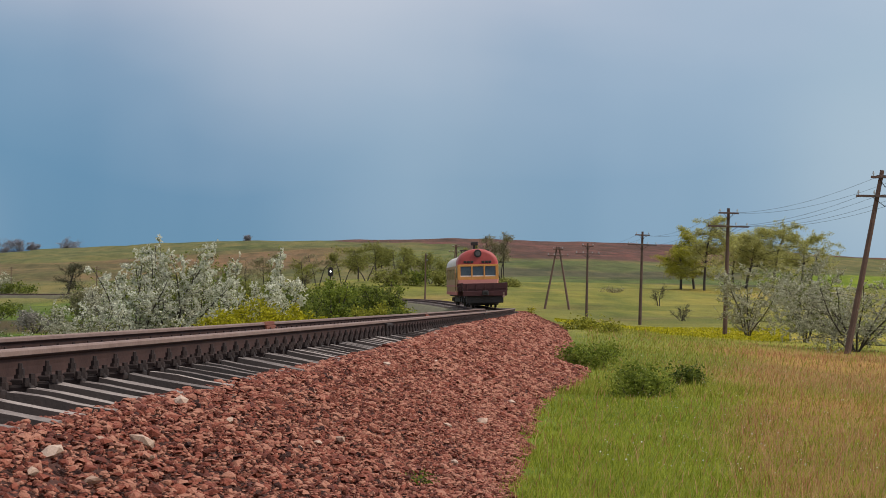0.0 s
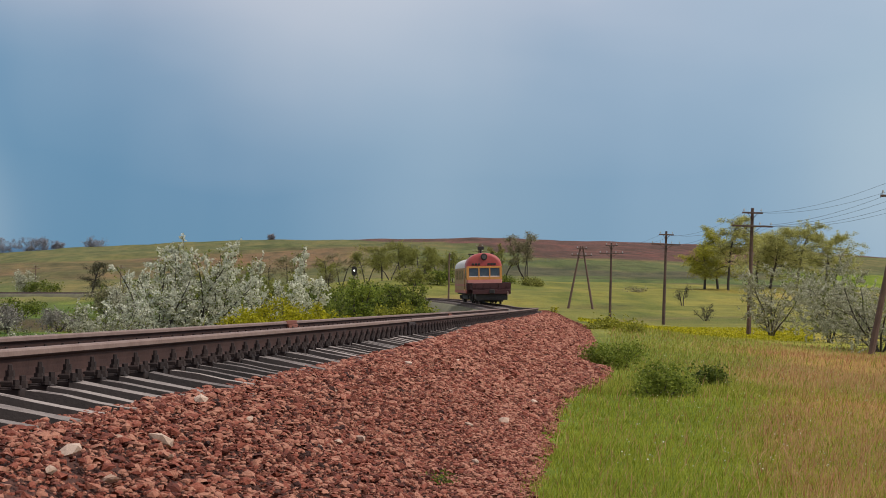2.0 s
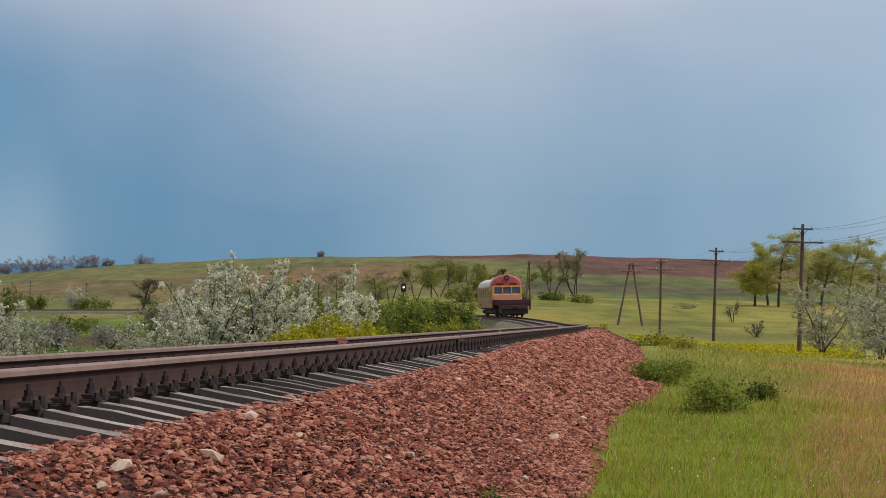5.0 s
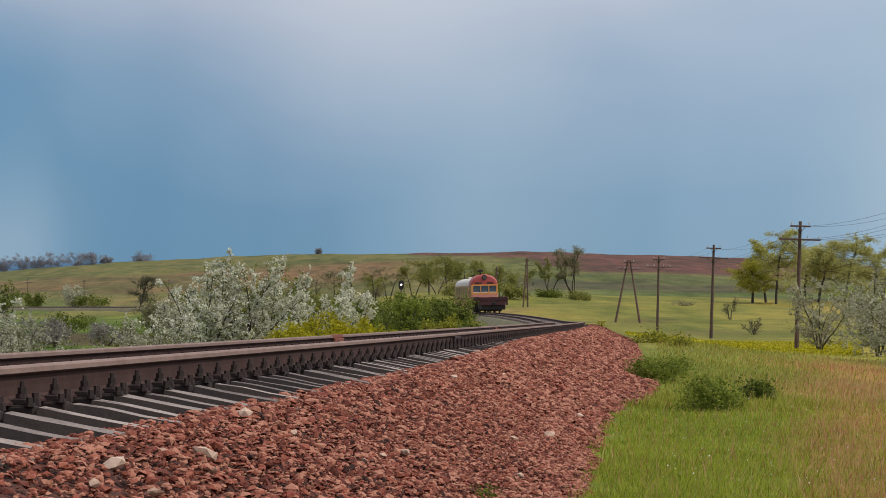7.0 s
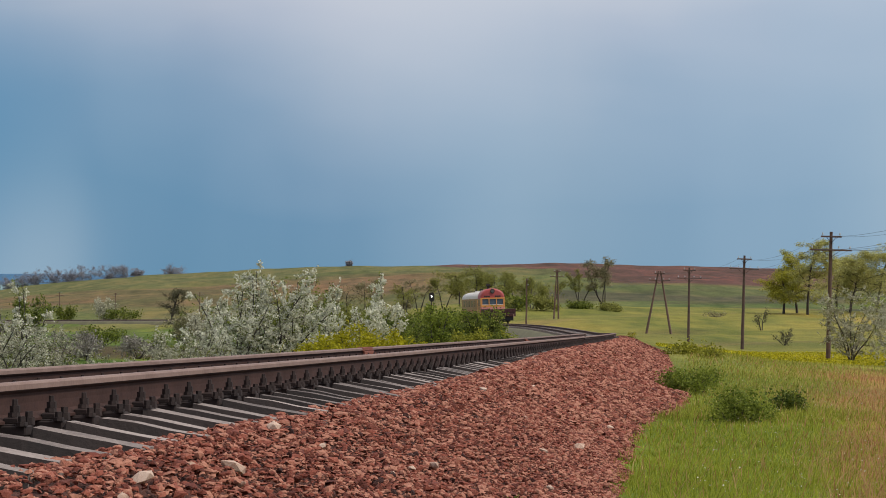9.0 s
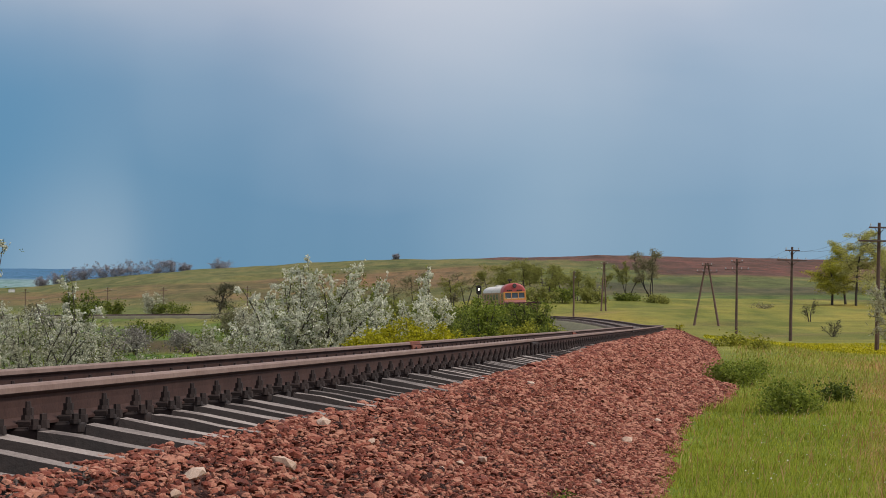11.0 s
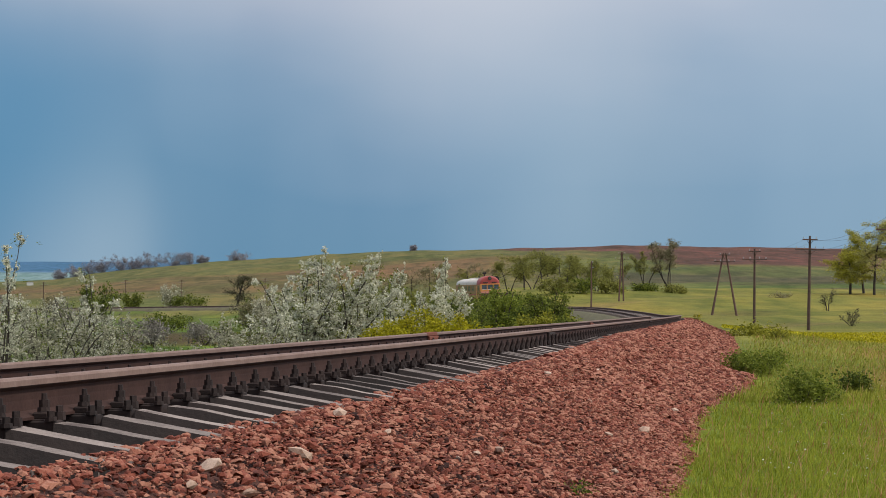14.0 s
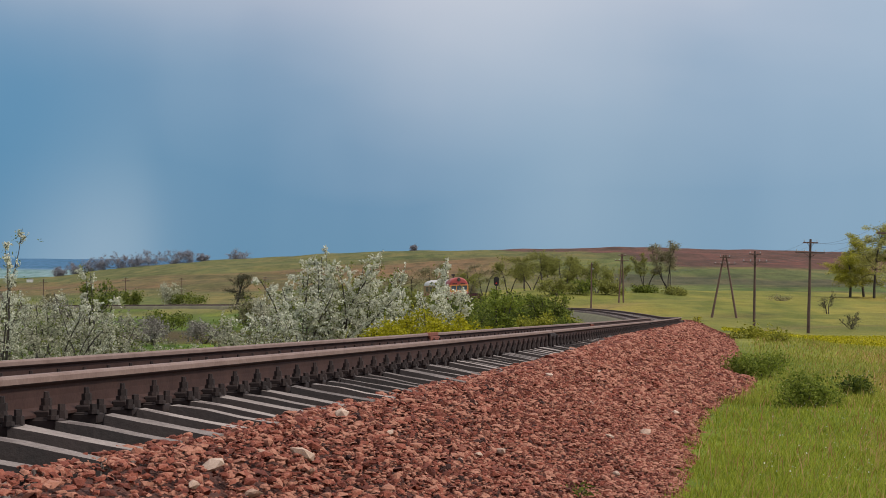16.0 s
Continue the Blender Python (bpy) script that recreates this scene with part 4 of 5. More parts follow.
def ride(s_mid, half):
    """The pose of a vehicle whose two axles or bogies stand on the line."""
    a, b = (Vector([float(c) for c in on_line(s_mid + k * half, -GAUGE / 2, -CANT / 2)]) for k in (-1, 1))
    d = b - a
    return pose(*((a + b) / 2), math.degrees(math.atan2(d.z, math.hypot(d.x, d.y))), 0, -math.degrees(math.atan2(d.x, d.y))) @ pose(0, 0, 0, 0, -math.degrees(CANT / GAUGE), 0)


# ---- telegraph poles and wires ----
ARMS = ((7.32, 0.60, (-0.5, 0.5)), (6.55, 1.2, (-1.1, -0.45, 0.45, 1.1)))


def make_pole(x, y, height, kind, turn=0.0, lean=0.0):
    z = gz(x, y) - 0.15
    double = kind == "double"
    p = tagged(new("telegraph_pole"), "A-shaped pair of weathered timber poles with two crossarms" if double else "weathered timber telegraph pole with two crossarms", "utility pole", "telegraph poles along the line")
    p.matrix_basis = pose(x, y, z, 0, lean, turn)
    k = height / 7.6
    legs = ((-1.45, -0.12), (1.45, 0.12)) if double else ((-0.42, -0.05), (0.36, 0.08)) if kind == "narrow" else ((0, 0),)
    for x0, x1 in legs:
        bm = bmesh.new()
        prev = None
        for i in range(6):
            u = i / 5
            q = Vector((x0 + (x1 - x0) * u, 0.02 * math.sin(i * 2.1), height * u))
            if prev is not None:
                tube(bm, prev, q, 0.145 - 0.055 * (i - 1) / 5, 0.145 - 0.055 * u, 9)
            prev = q
        part("post", bm, M_POLE, p)
    if double:
        bm = bmesh.new()
        tube(bm, (-0.35, 0, height - 0.25), (0.35, 0, height - 0.25), 0.05, 0.05, 6)
        part("bolt", bm, M_IRON, p)
    for az, hw, pins in ARMS:
        bm = bmesh.new()
        box(bm, -hw, hw, -0.16, -0.06, az * k - 0.05, az * k + 0.05, 0.008)
        arm = part("crossarm", bm, M_POLE, p)
        bm = bmesh.new()
        for sx in (-1, 1):
            tube(bm, (0, -0.10, az * k - 0.42), (sx * hw * 0.45, -0.10, az * k - 0.03), 0.016, 0.016, 5)
        part("brace", bm, M_IRON, arm)
        for px in pins:
            bm = bmesh.new()
            tube(bm, (px, -0.11, az * k + 0.04), (px, -0.11, az * k + 0.13), 0.014, 0.014, 5)
            tube(bm, (px, -0.11, az * k + 0.11), (px, -0.11, az * k + 0.18), 0.05, 0.045, 8)
            tube(bm, (px, -0.11, az * k + 0.18), (px, -0.11, az * k + 0.24), 0.035, 0.025, 8)
            part("insulator", bm, M_GLASSY, arm)
    return p


POLES = ((21.0, 42.0, 7.6, "single", -4), (24.95, 90.0, 7.8, "double", -5), (26.4, 129.1, 7.72, "single", -6), (29.6, 178.9, 7.75, "single", -4), (30.75, 218.1, 7.65, "single", -2),
         (32.0, 251.0, 7.4, "double", 2), (29.5, 363.5, 8.2, "narrow", 8))
poles = []
for x, y, hh, kind, turn in POLES:
    poles.append(make_pole(x, y, hh, kind, turn, 0.9 if y in (129.1, 178.9) else 0.3))
make_pole(21.9, 324.0, 7.9, "single", 95)
for x, y in ((-91.0, 640.0), (-75.0, 640.0), (-52.0, 655.0), (-114.0, 636.0)):
    make_pole(x, y, 6.6, "single", 30)


def make_wires():
    seq = poles
    for a, b in zip(seq, seq[1:]):
        for az, hw, pins in ARMS:
            for px in pins:
                p0, p1 = (o.matrix_basis @ Vector((px, -0.11, az * 0.99 + 0.2)) for o in (a, b))
                L = (p1 - p0).length
                n = 14
                pts = []
                for i in range(n + 1):
                    u = i / n
                    q = p0.lerp(p1, u)
                    q.z -= 4 * u * (1 - u) * (0.011 * L)
                    pts.append(q)
                v, f = [], []
                for i, q in enumerate(pts):
                    for k in range(3):
                        c = 2 * math.pi * k / 3
                        v.append((q.x + 0.0075 * math.cos(c), q.y, q.z + 0.0075 * math.sin(c)))
                    if i:
                        for k in range(3):
                            f.append((3 * i - 3 + k, 3 * i - 3 + (k + 1) % 3, 3 * i + (k + 1) % 3, 3 * i + k))
                tagged(new("telegraph_wire", mesh_from("telegraph_wire", v, f, M_WIRE)), "thin dark wire sagging between telegraph poles", "wire", "telegraph wires")


make_wires()


# ---- railway signal ----
def make_signal():
    x, y = 8.75, 353.0
    base = gz(x, y)
    sig = tagged(new("railway_signal"), "black two-lens railway signal head on a slim mast", "signal")
    sig.matrix_basis = pose(x, y, base, 0, 0, 0)
    top = 1.65 - 353 * math.tan(radians(0.53)) - base
    bm = bmesh.new()
    tube(bm, (0, 0, 0), (0, 0, top), 0.08, 0.07, 8)
    part("mast", bm, M_IRON, sig)
    bm = bmesh.new()
    for dx in (0.30, 0.55):
        tube(bm, (dx, 0.1, 0), (dx, 0.1, top - 0.3), 0.025, 0.025, 5)
    for k in range(9):
        tube(bm, (0.30, 0.1, 0.3 + k * (top - 0.9) / 8), (0.55, 0.1, 0.3 + k * (top - 0.9) / 8), 0.015, 0.015, 5)
    part("ladder", bm, M_IRON, sig)
    bm = bmesh.new()
    vs = []
    for yy in (-0.13, -0.06):
        vs.append([bm.verts.new((0.42 * math.cos(a), yy, top + (0.34 if math.sin(a) > 0 else -0.34) + 0.42 * math.sin(a))) for a in [2 * math.pi * i / 28 for i in range(28)]])
    for k in range(28):
        bm.faces.new((vs[0][k], vs[0][(k + 1) % 28], vs[1][(k + 1) % 28], vs[1][k]))
    bm.faces.new(vs[0][::-1]); bm.faces.new(vs[1])
    bmesh.ops.recalc_face_normals(bm, faces=bm.faces)
    head = part("signal_head", bm, M_UNDER, sig, "black oval backing plate")
    for nm, dz, colour, st in (("white_lens", 0.08, (1.0, 0.96, 0.88), 6.0), ("red_lens", -0.30, (0.7, 0.02, 0.02), 0.35)):
        bm = bmesh.new()
        tube(bm, (0, -0.13, top + dz), (0, -0.165, top + dz), 0.115, 0.10, 16)
        part(nm, bm, glow(nm, colour, st), head, "lit white lens" if dz > 0 else "red lens")
        bm = bmesh.new()
        for k in range(9):
            a0, a1 = math.pi * k / 9, math.pi * (k + 1) / 9
            q = [bm.verts.new((0.18 * math.cos(a), yy, top + dz + 0.18 * math.sin(a))) for a, yy in ((a0, -0.13), (a1, -0.13), (a1, -0.36), (a0, -0.36))]
            bm.faces.new(q)
        part("hood", bm, M_UNDER, head)
    # an added blind, no real signal part: hides one lens so the light seems switched
    bm = bmesh.new()
    tube(bm, (0, -0.175, top - 0.30), (0, -0.185, top - 0.30), 0.165, 0.165, 16)
    return part("shutter", bm, M_UNDER, sig, "black blind added to hide the unlit lens")


shutter = make_signal()


# ---- shrubs and trees ----
def leafy(name, dark, light, trans=0.35):
    return material(name, dark, light, 0.7, 1.1, 5.0, 0.0, island=0.42, trans=trans, spec=0.25, span=(0.30, 0.68))


M_BLOSSOM = leafy("white_blossom", (0.50, 0.49, 0.36), (0.85, 0.83, 0.70), 0.35)
M_GREYBLOOM = leafy("faded_blossom", (0.30, 0.29, 0.185), (0.62, 0.60, 0.46), 0.35)
M_LEAF = leafy("green_leaf", (0.050, 0.070, 0.010), (0.245, 0.28, 0.045), 0.45)
M_DARKLEAF = leafy("dark_green_leaf", (0.034, 0.058, 0.010), (0.20, 0.235, 0.036), 0.45)
M_OLIVE = leafy("young_olive_leaf", (0.24, 0.235, 0.022), (0.56, 0.52, 0.075), 0.5)
M_PALEOLIVE = leafy("pale_young_leaf", (0.28, 0.275, 0.08), (0.62, 0.58, 0.21), 0.5)
M_LILAC = leafy("lilac_grey_twig", (0.17, 0.16, 0.18), (0.36, 0.345, 0.375), 0.25)
M_YELLOWSPRIG = leafy("yellow_green_sprig", (0.13, 0.14, 0.012), (0.40, 0.38, 0.05), 0.45)
M_SPRIG = leafy("light_green_sprig", (0.085, 0.12, 0.013), (0.28, 0.32, 0.048), 0.45)
M_MIDLEAF = leafy("dull_olive_leaf", (0.12, 0.125, 0.03), (0.36, 0.35, 0.085), 0.45)
M_YELLOWLEAF = leafy("yellow_green_leaf", (0.20, 0.19, 0.006), (0.52, 0.46, 0.02), 0.45)
M_TWIG = leafy("grey_twig", (0.15, 0.135, 0.115), (0.36, 0.325, 0.28), 0.25)
M_TWIGDARK = leafy("dark_olive_twig", (0.06, 0.055, 0.03), (0.16, 0.15, 0.075), 0.25)
M_DRYTWIG = leafy("dry_olive_twig", (0.15, 0.135, 0.07), (0.34, 0.30, 0.16), 0.25)


def limb(v, f, pts, r0, r1, n=5):
    """A tapered, bent branch, added to the lists v and f."""
    pts = np.asarray(pts)
    d = np.gradient(pts, axis=0)
    d /= np.linalg.norm(d, axis=1)[:, None] + 1e-9
    up = np.where(np.abs(d[:, 2:3]) > 0.9, np.array([[1.0, 0, 0]]), np.array([[0, 0, 1.0]]))
    a = np.cross(d, up); a /= np.linalg.norm(a, axis=1)[:, None]
    b = np.cross(d, a)
    base = len(v)
    for i in range(len(pts)):
        r = r0 + (r1 - r0) * i / (len(pts) - 1)
        for k in range(n):
            c = 2 * math.pi * k / n
            v.append(tuple(pts[i] + r * (a[i] * math.cos(c) + b[i] * math.sin(c))))
        if i:
            for k in range(n):
                q = base + (i - 1) * n
                f.append((q + k, q + (k + 1) % n, q + n + (k + 1) % n, q + n + k))


def bend(rng, p, way, length, n, wander, lift=0.0):
    """A wandering line of n + 1 points."""
    pts, d = [np.array(p, float)], np.array(way, float)
    d /= np.linalg.norm(d)
    for _ in range(n):
        d = d + rng.normal(size=3) * wander + np.array([0, 0, lift])
        d /= np.linalg.norm(d)
        pts.append(pts[-1] + d * length / n)
    return pts


def cards(rng, at, size, flat=0.0, long=1.5):
    """Small leaf-shaped rhombs at the points; flat lays them towards the horizontal."""
    n = len(at)
    a = rng.normal(size=(n, 3)); a[:, 2] *= 1 - flat
    a /= np.linalg.norm(a, axis=1)[:, None]
    b = np.cross(a, rng.normal(size=(n, 3))); b /= np.linalg.norm(b, axis=1)[:, None]
    h = (size * rng.uniform(0.55, 1.35, n))[:, None]
    c = np.cross(a, b)
    v = np.stack([at - a * h * long / 2, at + b * h * 0.42 + c * h * 0.10, at + a * h * long / 2, at - b * h * 0.42 + c * h * 0.10], 1)
    i = np.arange(n) * 4
    f = np.concatenate([np.stack([i, i + 1, i + 2], 1), np.stack([i, i + 2, i + 3], 1)])
    return v.reshape(-1, 3), f


def make_plant(kind, where, height, spread, label, category, rng_seed, stems=5, trunk=0.05, boughs=6, twigs=4, clothing=(), spill=0.12, fork=0.0,
               low=0.15, wander=0.16, sink=0.1, lift=0.03, group="", level=None, climb=(0.15, 0.85)):
    """A shrub or tree: stems that fork into boughs and twigs, clothed in many small leaves or flowers.
    clothing: (part name, material, count, size, how far from the twigs, flat)."""
    rng = np.random.default_rng(rng_seed)
    v, f, tips = [], [], []
    up = height * (1 - fork)
    for i in range(stems):
        ang = 2 * math.pi * (i + rng.uniform(-0.3, 0.3)) / stems
        tilt = spread / height * (1.15 if stems > 1 else 0.06) * rng.uniform(0.15, 1.1)
        start = np.array([math.cos(ang), math.sin(ang), 0]) * trunk * (1.2 if stems > 1 else 0)
        length = up * rng.uniform(0.75, 1.0) * (1.0 if stems > 1 else 0.97)
        line = bend(rng, start - np.array([0, 0, sink]), (math.cos(ang) * tilt, math.sin(ang) * tilt, 1), length, 7, wander * (0.6 if stems > 1 else 0.3), lift)
        limb(v, f, line, trunk, trunk * 0.30, 6)
        for j in range(boughs):
            u = low + (1 - low) * (j + rng.random()) / boughs
            k = min(int(u * 7), 6)
            p = line[k] + (line[k + 1] - line[k]) * (u * 7 - k)
            a2 = rng.uniform(0, 2 * math.pi)
            reach = spread * rng.uniform(0.45, 0.95) * (1.0 - 0.55 * max(0, u - 0.35) / 0.65)
            if stems > 1:
                reach *= 0.72
                a2 = ang + rng.normal() * 1.25
            bl = bend(rng, p, (math.cos(a2), math.sin(a2), rng.uniform(*climb)), reach, 5, wander, lift)
            limb(v, f, bl, trunk * 0.36 * (1.15 - u * 0.5), trunk * 0.10, 5)
            for q in range(twigs):
                w = rng.uniform(0.25, 1.0) * 5
                k2 = min(int(w), 4)
                p2 = bl[k2] + (bl[k2 + 1] - bl[k2]) * (w - k2)
                tw = bend(rng, p2, rng.normal(size=3) * np.array([1, 1, min(1, climb[1] + 0.15)]) + np.array([0, 0, climb[1] * 1.18]), reach * rng.uniform(0.28, 0.6), 4, wander * 1.3, lift)
                limb(v, f, tw, trunk * 0.10, trunk * 0.03, 3)
                tips.append(np.array(tw))
            tips.append(np.array(bl)[1:])
        tips.append(np.array(line)[4:])
    ends = np.concatenate(tips)
    fit = np.array([spread / np.percentile(np.hypot(ends[:, 0], ends[:, 1]), 95)] * 2 + [height / np.percentile(ends[:, 2], 99.3)])
    v = [tuple(np.array(q) * fit) for q in v]
    tips = [t * fit for t in tips]
    seg = [(t[i], t[i + 1]) for t in tips for i in range(len(t) - 1)]
    A, B = np.array([s[0] for s in seg]), np.array([s[1] for s in seg])
    thing = tagged(new(kind), label, category, group)
    x, y = where
    thing.matrix_basis = pose(x, y, gz(x, y) if level is None else level)
    part("branchwork" if stems > 1 else "trunk", mesh_from("branchwork", v, f, M_BARK), None, thing, "dark bare stems" if stems > 1 else "dark trunk and limbs")
    for nm, mat, count, size, off, flat in clothing:
        if nm == "blossom":
            # flowers crowd along short stretches of the twigs
            spots = max(6, count // 9)
            i = rng.integers(0, len(A), spots)
            u = rng.random((spots, 1))
            d = B[i] - A[i]
            d = d / (np.linalg.norm(d, axis=1)[:, None] + 1e-9)
            c = A[i] + (B[i] - A[i]) * u + rng.normal(size=(spots, 3)) * off
            run = (rng.random((spots, 10)) - 0.5) * size * rng.uniform(2.2, 4.6, (spots, 1))
            at = (c[:, None] + d[:, None] * run[:, :, None]).reshape(-1, 3) + rng.normal(size=(spots * 10, 3)) * size * 0.34
            at[:, 2] = np.maximum(at[:, 2], 0.03)
            lv, lf = cards(rng, at, size * 0.80, flat)
            part(nm, mesh_from(nm, lv, lf, mat), None, thing)
            continue
        # leaves grow in sprays: several to one spot of a twig
        spots = max(8, count // 7)
        i = rng.integers(0, len(A), spots)
        u = rng.random((spots, 1)) ** 0.8
        c = A[i] + (B[i] - A[i]) * u + rng.normal(size=(spots, 3)) * off * np.array([1, 1, 0.6])
        at = np.repeat(c, 7, axis=0) + rng.normal(size=(spots * 7, 3)) * size * (0.75 if nm == "blossom" else 1.3)
        at[:, 2] = np.maximum(at[:, 2], 0.03)
        lv, lf = cards(rng, at, size, flat)
        part(nm, mesh_from(nm, lv, lf, mat), None, thing)
    return thing


def at(bearing, r):
    return r * math.sin(radians(bearing)), r * math.cos(radians(bearing))


def blossom_bush(b, r, height, spread, seed, n=5200, size=0.062, bloom=M_BLOSSOM, green=0.35, stems=6, label="white-flowering wild pear bush in full blossom beside the railway"):
    make_plant("blossom_bush", at(b, r), height, spread, label, "bush", seed, stems + 2, 0.042 * height / 4, 10, 8,
               (("blossom", bloom, int(n * 3.6 * (1 - green)), size * 1.1, 0.015, 0.3), ("foliage", M_LEAF, int(n * 1.6 * green), size * 0.8, 0.14, 0.2)), fork=0.06, group="blossoming bushes", climb=(0.0, 0.45), wander=0.2)


def rise(b, r, elevation):
    """How tall a plant stands whose top shows at that elevation, in degrees, from the camera's place."""
    return 1.65 + r * math.tan(radians(elevation)) - gz(*at(b, r))


def reach(b, depression, near=25.0):
    """How far off the ground lies that shows at that angle below the level, in degrees."""
    r = np.arange(near, 600, 0.25)
    z = ground_height(r * math.sin(radians(b)), r * math.cos(radians(b)))
    low = np.degrees(np.arctan2(1.65 - z, r))
    return float(r[np.argmax(low <= depression)])


# left of the line: bearing, distance, elevation of the top, spread, seed, flowers
for b, r, e, sp, seed, n, bloom, green, stems in (
        (-2.72, 74, 0.04, 2.0, 11, 7500, M_BLOSSOM, 0.30, 8), (-2.62, 74.5, 0.25, 0.5, 12, 900, M_BLOSSOM, 0.15, 1), (-3.55, 73, -0.25, 1.2, 10, 2600, M_BLOSSOM, 0.3, 4), (-2.0, 75, -0.55, 1.2, 9, 3000, M_BLOSSOM, 0.3, 5),
        (-1.42, 78, -0.18, 0.85, 13, 1700, M_BLOSSOM, 0.2, 2), (0.18, 84, -0.02, 0.7, 14, 1100, M_BLOSSOM, 0.15, 1), (-0.70, 80, -0.85, 1.1, 15, 2200, M_BLOSSOM, 0.3, 4), (0.05, 82, -0.7, 1.0, 8, 1800, M_BLOSSOM, 0.3, 3),
        (-4.45, 70, -1.15, 1.2, 16, 2200, M_BLOSSOM, 0.4, 5), (-5.35, 63, -1.6, 0.8, 17, 1100, M_GREYBLOOM, 0.4, 4), (-4.9, 66, -1.6, 1.1, 7, 1600, M_GREYBLOOM, 0.4, 5),
        (-9.0, 54, -0.33, 0.85, 18, 1800, M_BLOSSOM, 0.3, 3), (-8.75, 55, -1.35, 1.15, 6, 2600, M_GREYBLOOM, 0.35, 6), (-9.9, 50, -1.25, 1.15, 19, 3000, M_GREYBLOOM, 0.35, 6), (-11.2, 45, 0.62, 0.75, 20, 1700, M_BLOSSOM, 0.2, 3),
        (-10.9, 47, -1.45, 1.1, 21, 2800, M_GREYBLOOM, 0.35, 6), (-12.1, 46, -0.6, 1.2, 5, 2600, M_BLOSSOM, 0.3, 5), (-7.95, 58, -1.75, 0.8, 22, 1100, M_GREYBLOOM, 0.45, 5), (-6.7, 62, -2.05, 0.7, 4, 700, M_GREYBLOOM, 0.5, 4)):
    blossom_bush(b, r, rise(b, r, e), sp, seed, n, 0.00078 * r, bloom, green, stems)


def green_bush(b, r, height, spread, seed, n=3000, size=0.075, leaf=M_DARKLEAF, label="dense dark green bush beside the railway", stems=6):
    make_plant("bush", at(b, r), height, spread, label, "bush", seed, stems, 0.035 * height / 2, 6, 4,
               (("foliage", leaf, int(n * 0.8), size * 1.35, 0.07, 0.3),), fork=0.05, group="green bushes")


YL = "yellow-green flowering bush beside the railway"
for k, (b, r, e, sp) in enumerate(((-1.0, 66, -1.62, 0.9), (-0.45, 66, -1.32, 0.95), (0.1, 67, -1.58, 0.8), (0.7, 67, -1.5, 0.85), (-1.5, 65, -1.8, 0.7))):
    green_bush(b, r, rise(b, r, e), sp, 31 + k, 3300, 0.050, M_YELLOWLEAF, YL, 8)
for k, (b, r, e, sp, lf) in enumerate((
        (0.45, 96, -1.2, 1.2, M_LEAF), (0.95, 104, -1.6, 1.1, M_YELLOWSPRIG), (1.45, 100, -0.82, 0.8, M_SPRIG), (1.95, 112, -1.2, 1.2, M_DARKLEAF), (2.40, 106, -1.5, 1.0, M_YELLOWSPRIG),
        (2.75, 116, -0.86, 1.0, M_LEAF), (3.05, 108, -1.42, 1.0, M_YELLOWSPRIG), (1.6, 122, -0.95, 1.3, M_SPRIG), (0.4, 118, -1.0, 1.5, M_DARKLEAF), (2.35, 126, -0.95, 1.2, M_DARKLEAF), (3.3, 102, -1.55, 0.8, M_LEAF))):
    green_bush(b, r, rise(b, r, e), sp, 40 + k, 3600, 0.068, lf, "uneven leafy green bush beside the railway", 7)
for k, (b, r, e, sp) in enumerate(((0.55, 185, -0.92, 2.6), (1.3, 190, -0.95, 2.7), (2.0, 182, -0.90, 2.4), (2.55, 188, -1.05, 2.0), (2.95, 186, -1.2, 1.2), (-0.4, 195, -0.70, 2.8), (-1.3, 200, -0.5, 2.8), (-2.4, 210, -0.5, 2.8))):
    green_bush(b, r, rise(b, r, e), sp, 60 + k, 3600, 0.13, M_MIDLEAF if k % 2 else M_LEAF, "tall olive-green bush in young leaf", 9)
# scrub in the hollow further left
GREY = "grey half-bare scrub bush in the hollow"
for k, (b, r, h, sp, m, lb) in enumerate((
        (-4.4, 260, 4.4, 2.6, M_GREYBLOOM, GREY), (-4.9, 300, 4.2, 2.6, M_DRYTWIG, GREY), (-6.1, 240, 2.2, 2.0, M_TWIG, GREY), (-7.4, 230, 2.6, 2.0, M_TWIG, GREY), (-8.3, 150, 3.5, 2.0, M_TWIG, GREY),
        (-9.4, 170, 4.2, 2.4, M_TWIG, GREY), (-10.4, 190, 4.8, 2.8, M_GREYBLOOM, GREY), (-11.4, 200, 5.2, 3.0, M_TWIG, GREY), (-12.6, 180, 5.0, 3.0, M_DRYTWIG, GREY),
        (-8.9, 330, 6.0, 3.4, M_DARKLEAF, "dark green bush in the hollow"), (-4.95, 330, 4.6, 2.6, M_DARKLEAF, "dark green bush in the hollow"), (-7.0, 300, 2.6, 3.0, M_LEAF, "low green bush in the hollow"),
        (-6.5, 590, 3.4, 5.0, M_LEAF, "dark green bush beyond the far track"), (-7.9, 600, 4.0, 2.6, M_LEAF, "green bush beyond the far track"), (-8.8, 600, 3.8, 2.6, M_LEAF, "green bush beyond the far track"),
        (-9.9, 590, 4.5, 3.4, M_DRYTWIG, "green bush beyond the far track"), (-6.95, 596, 5.5, 2.6, M_GREYBLOOM, "pale bush beyond the far track"))):
    far = r > 500
    make_plant("bush", at(b, r), h, sp, lb, "bush", 80 + k, 6, 0.05 * h / 3, 6, 4, (("foliage", m, 1500 if far else 2200, 0.34 if far else 0.00055 * r + 0.03, 0.2, 0.2),), fork=0.05, group="scrub in the hollow")


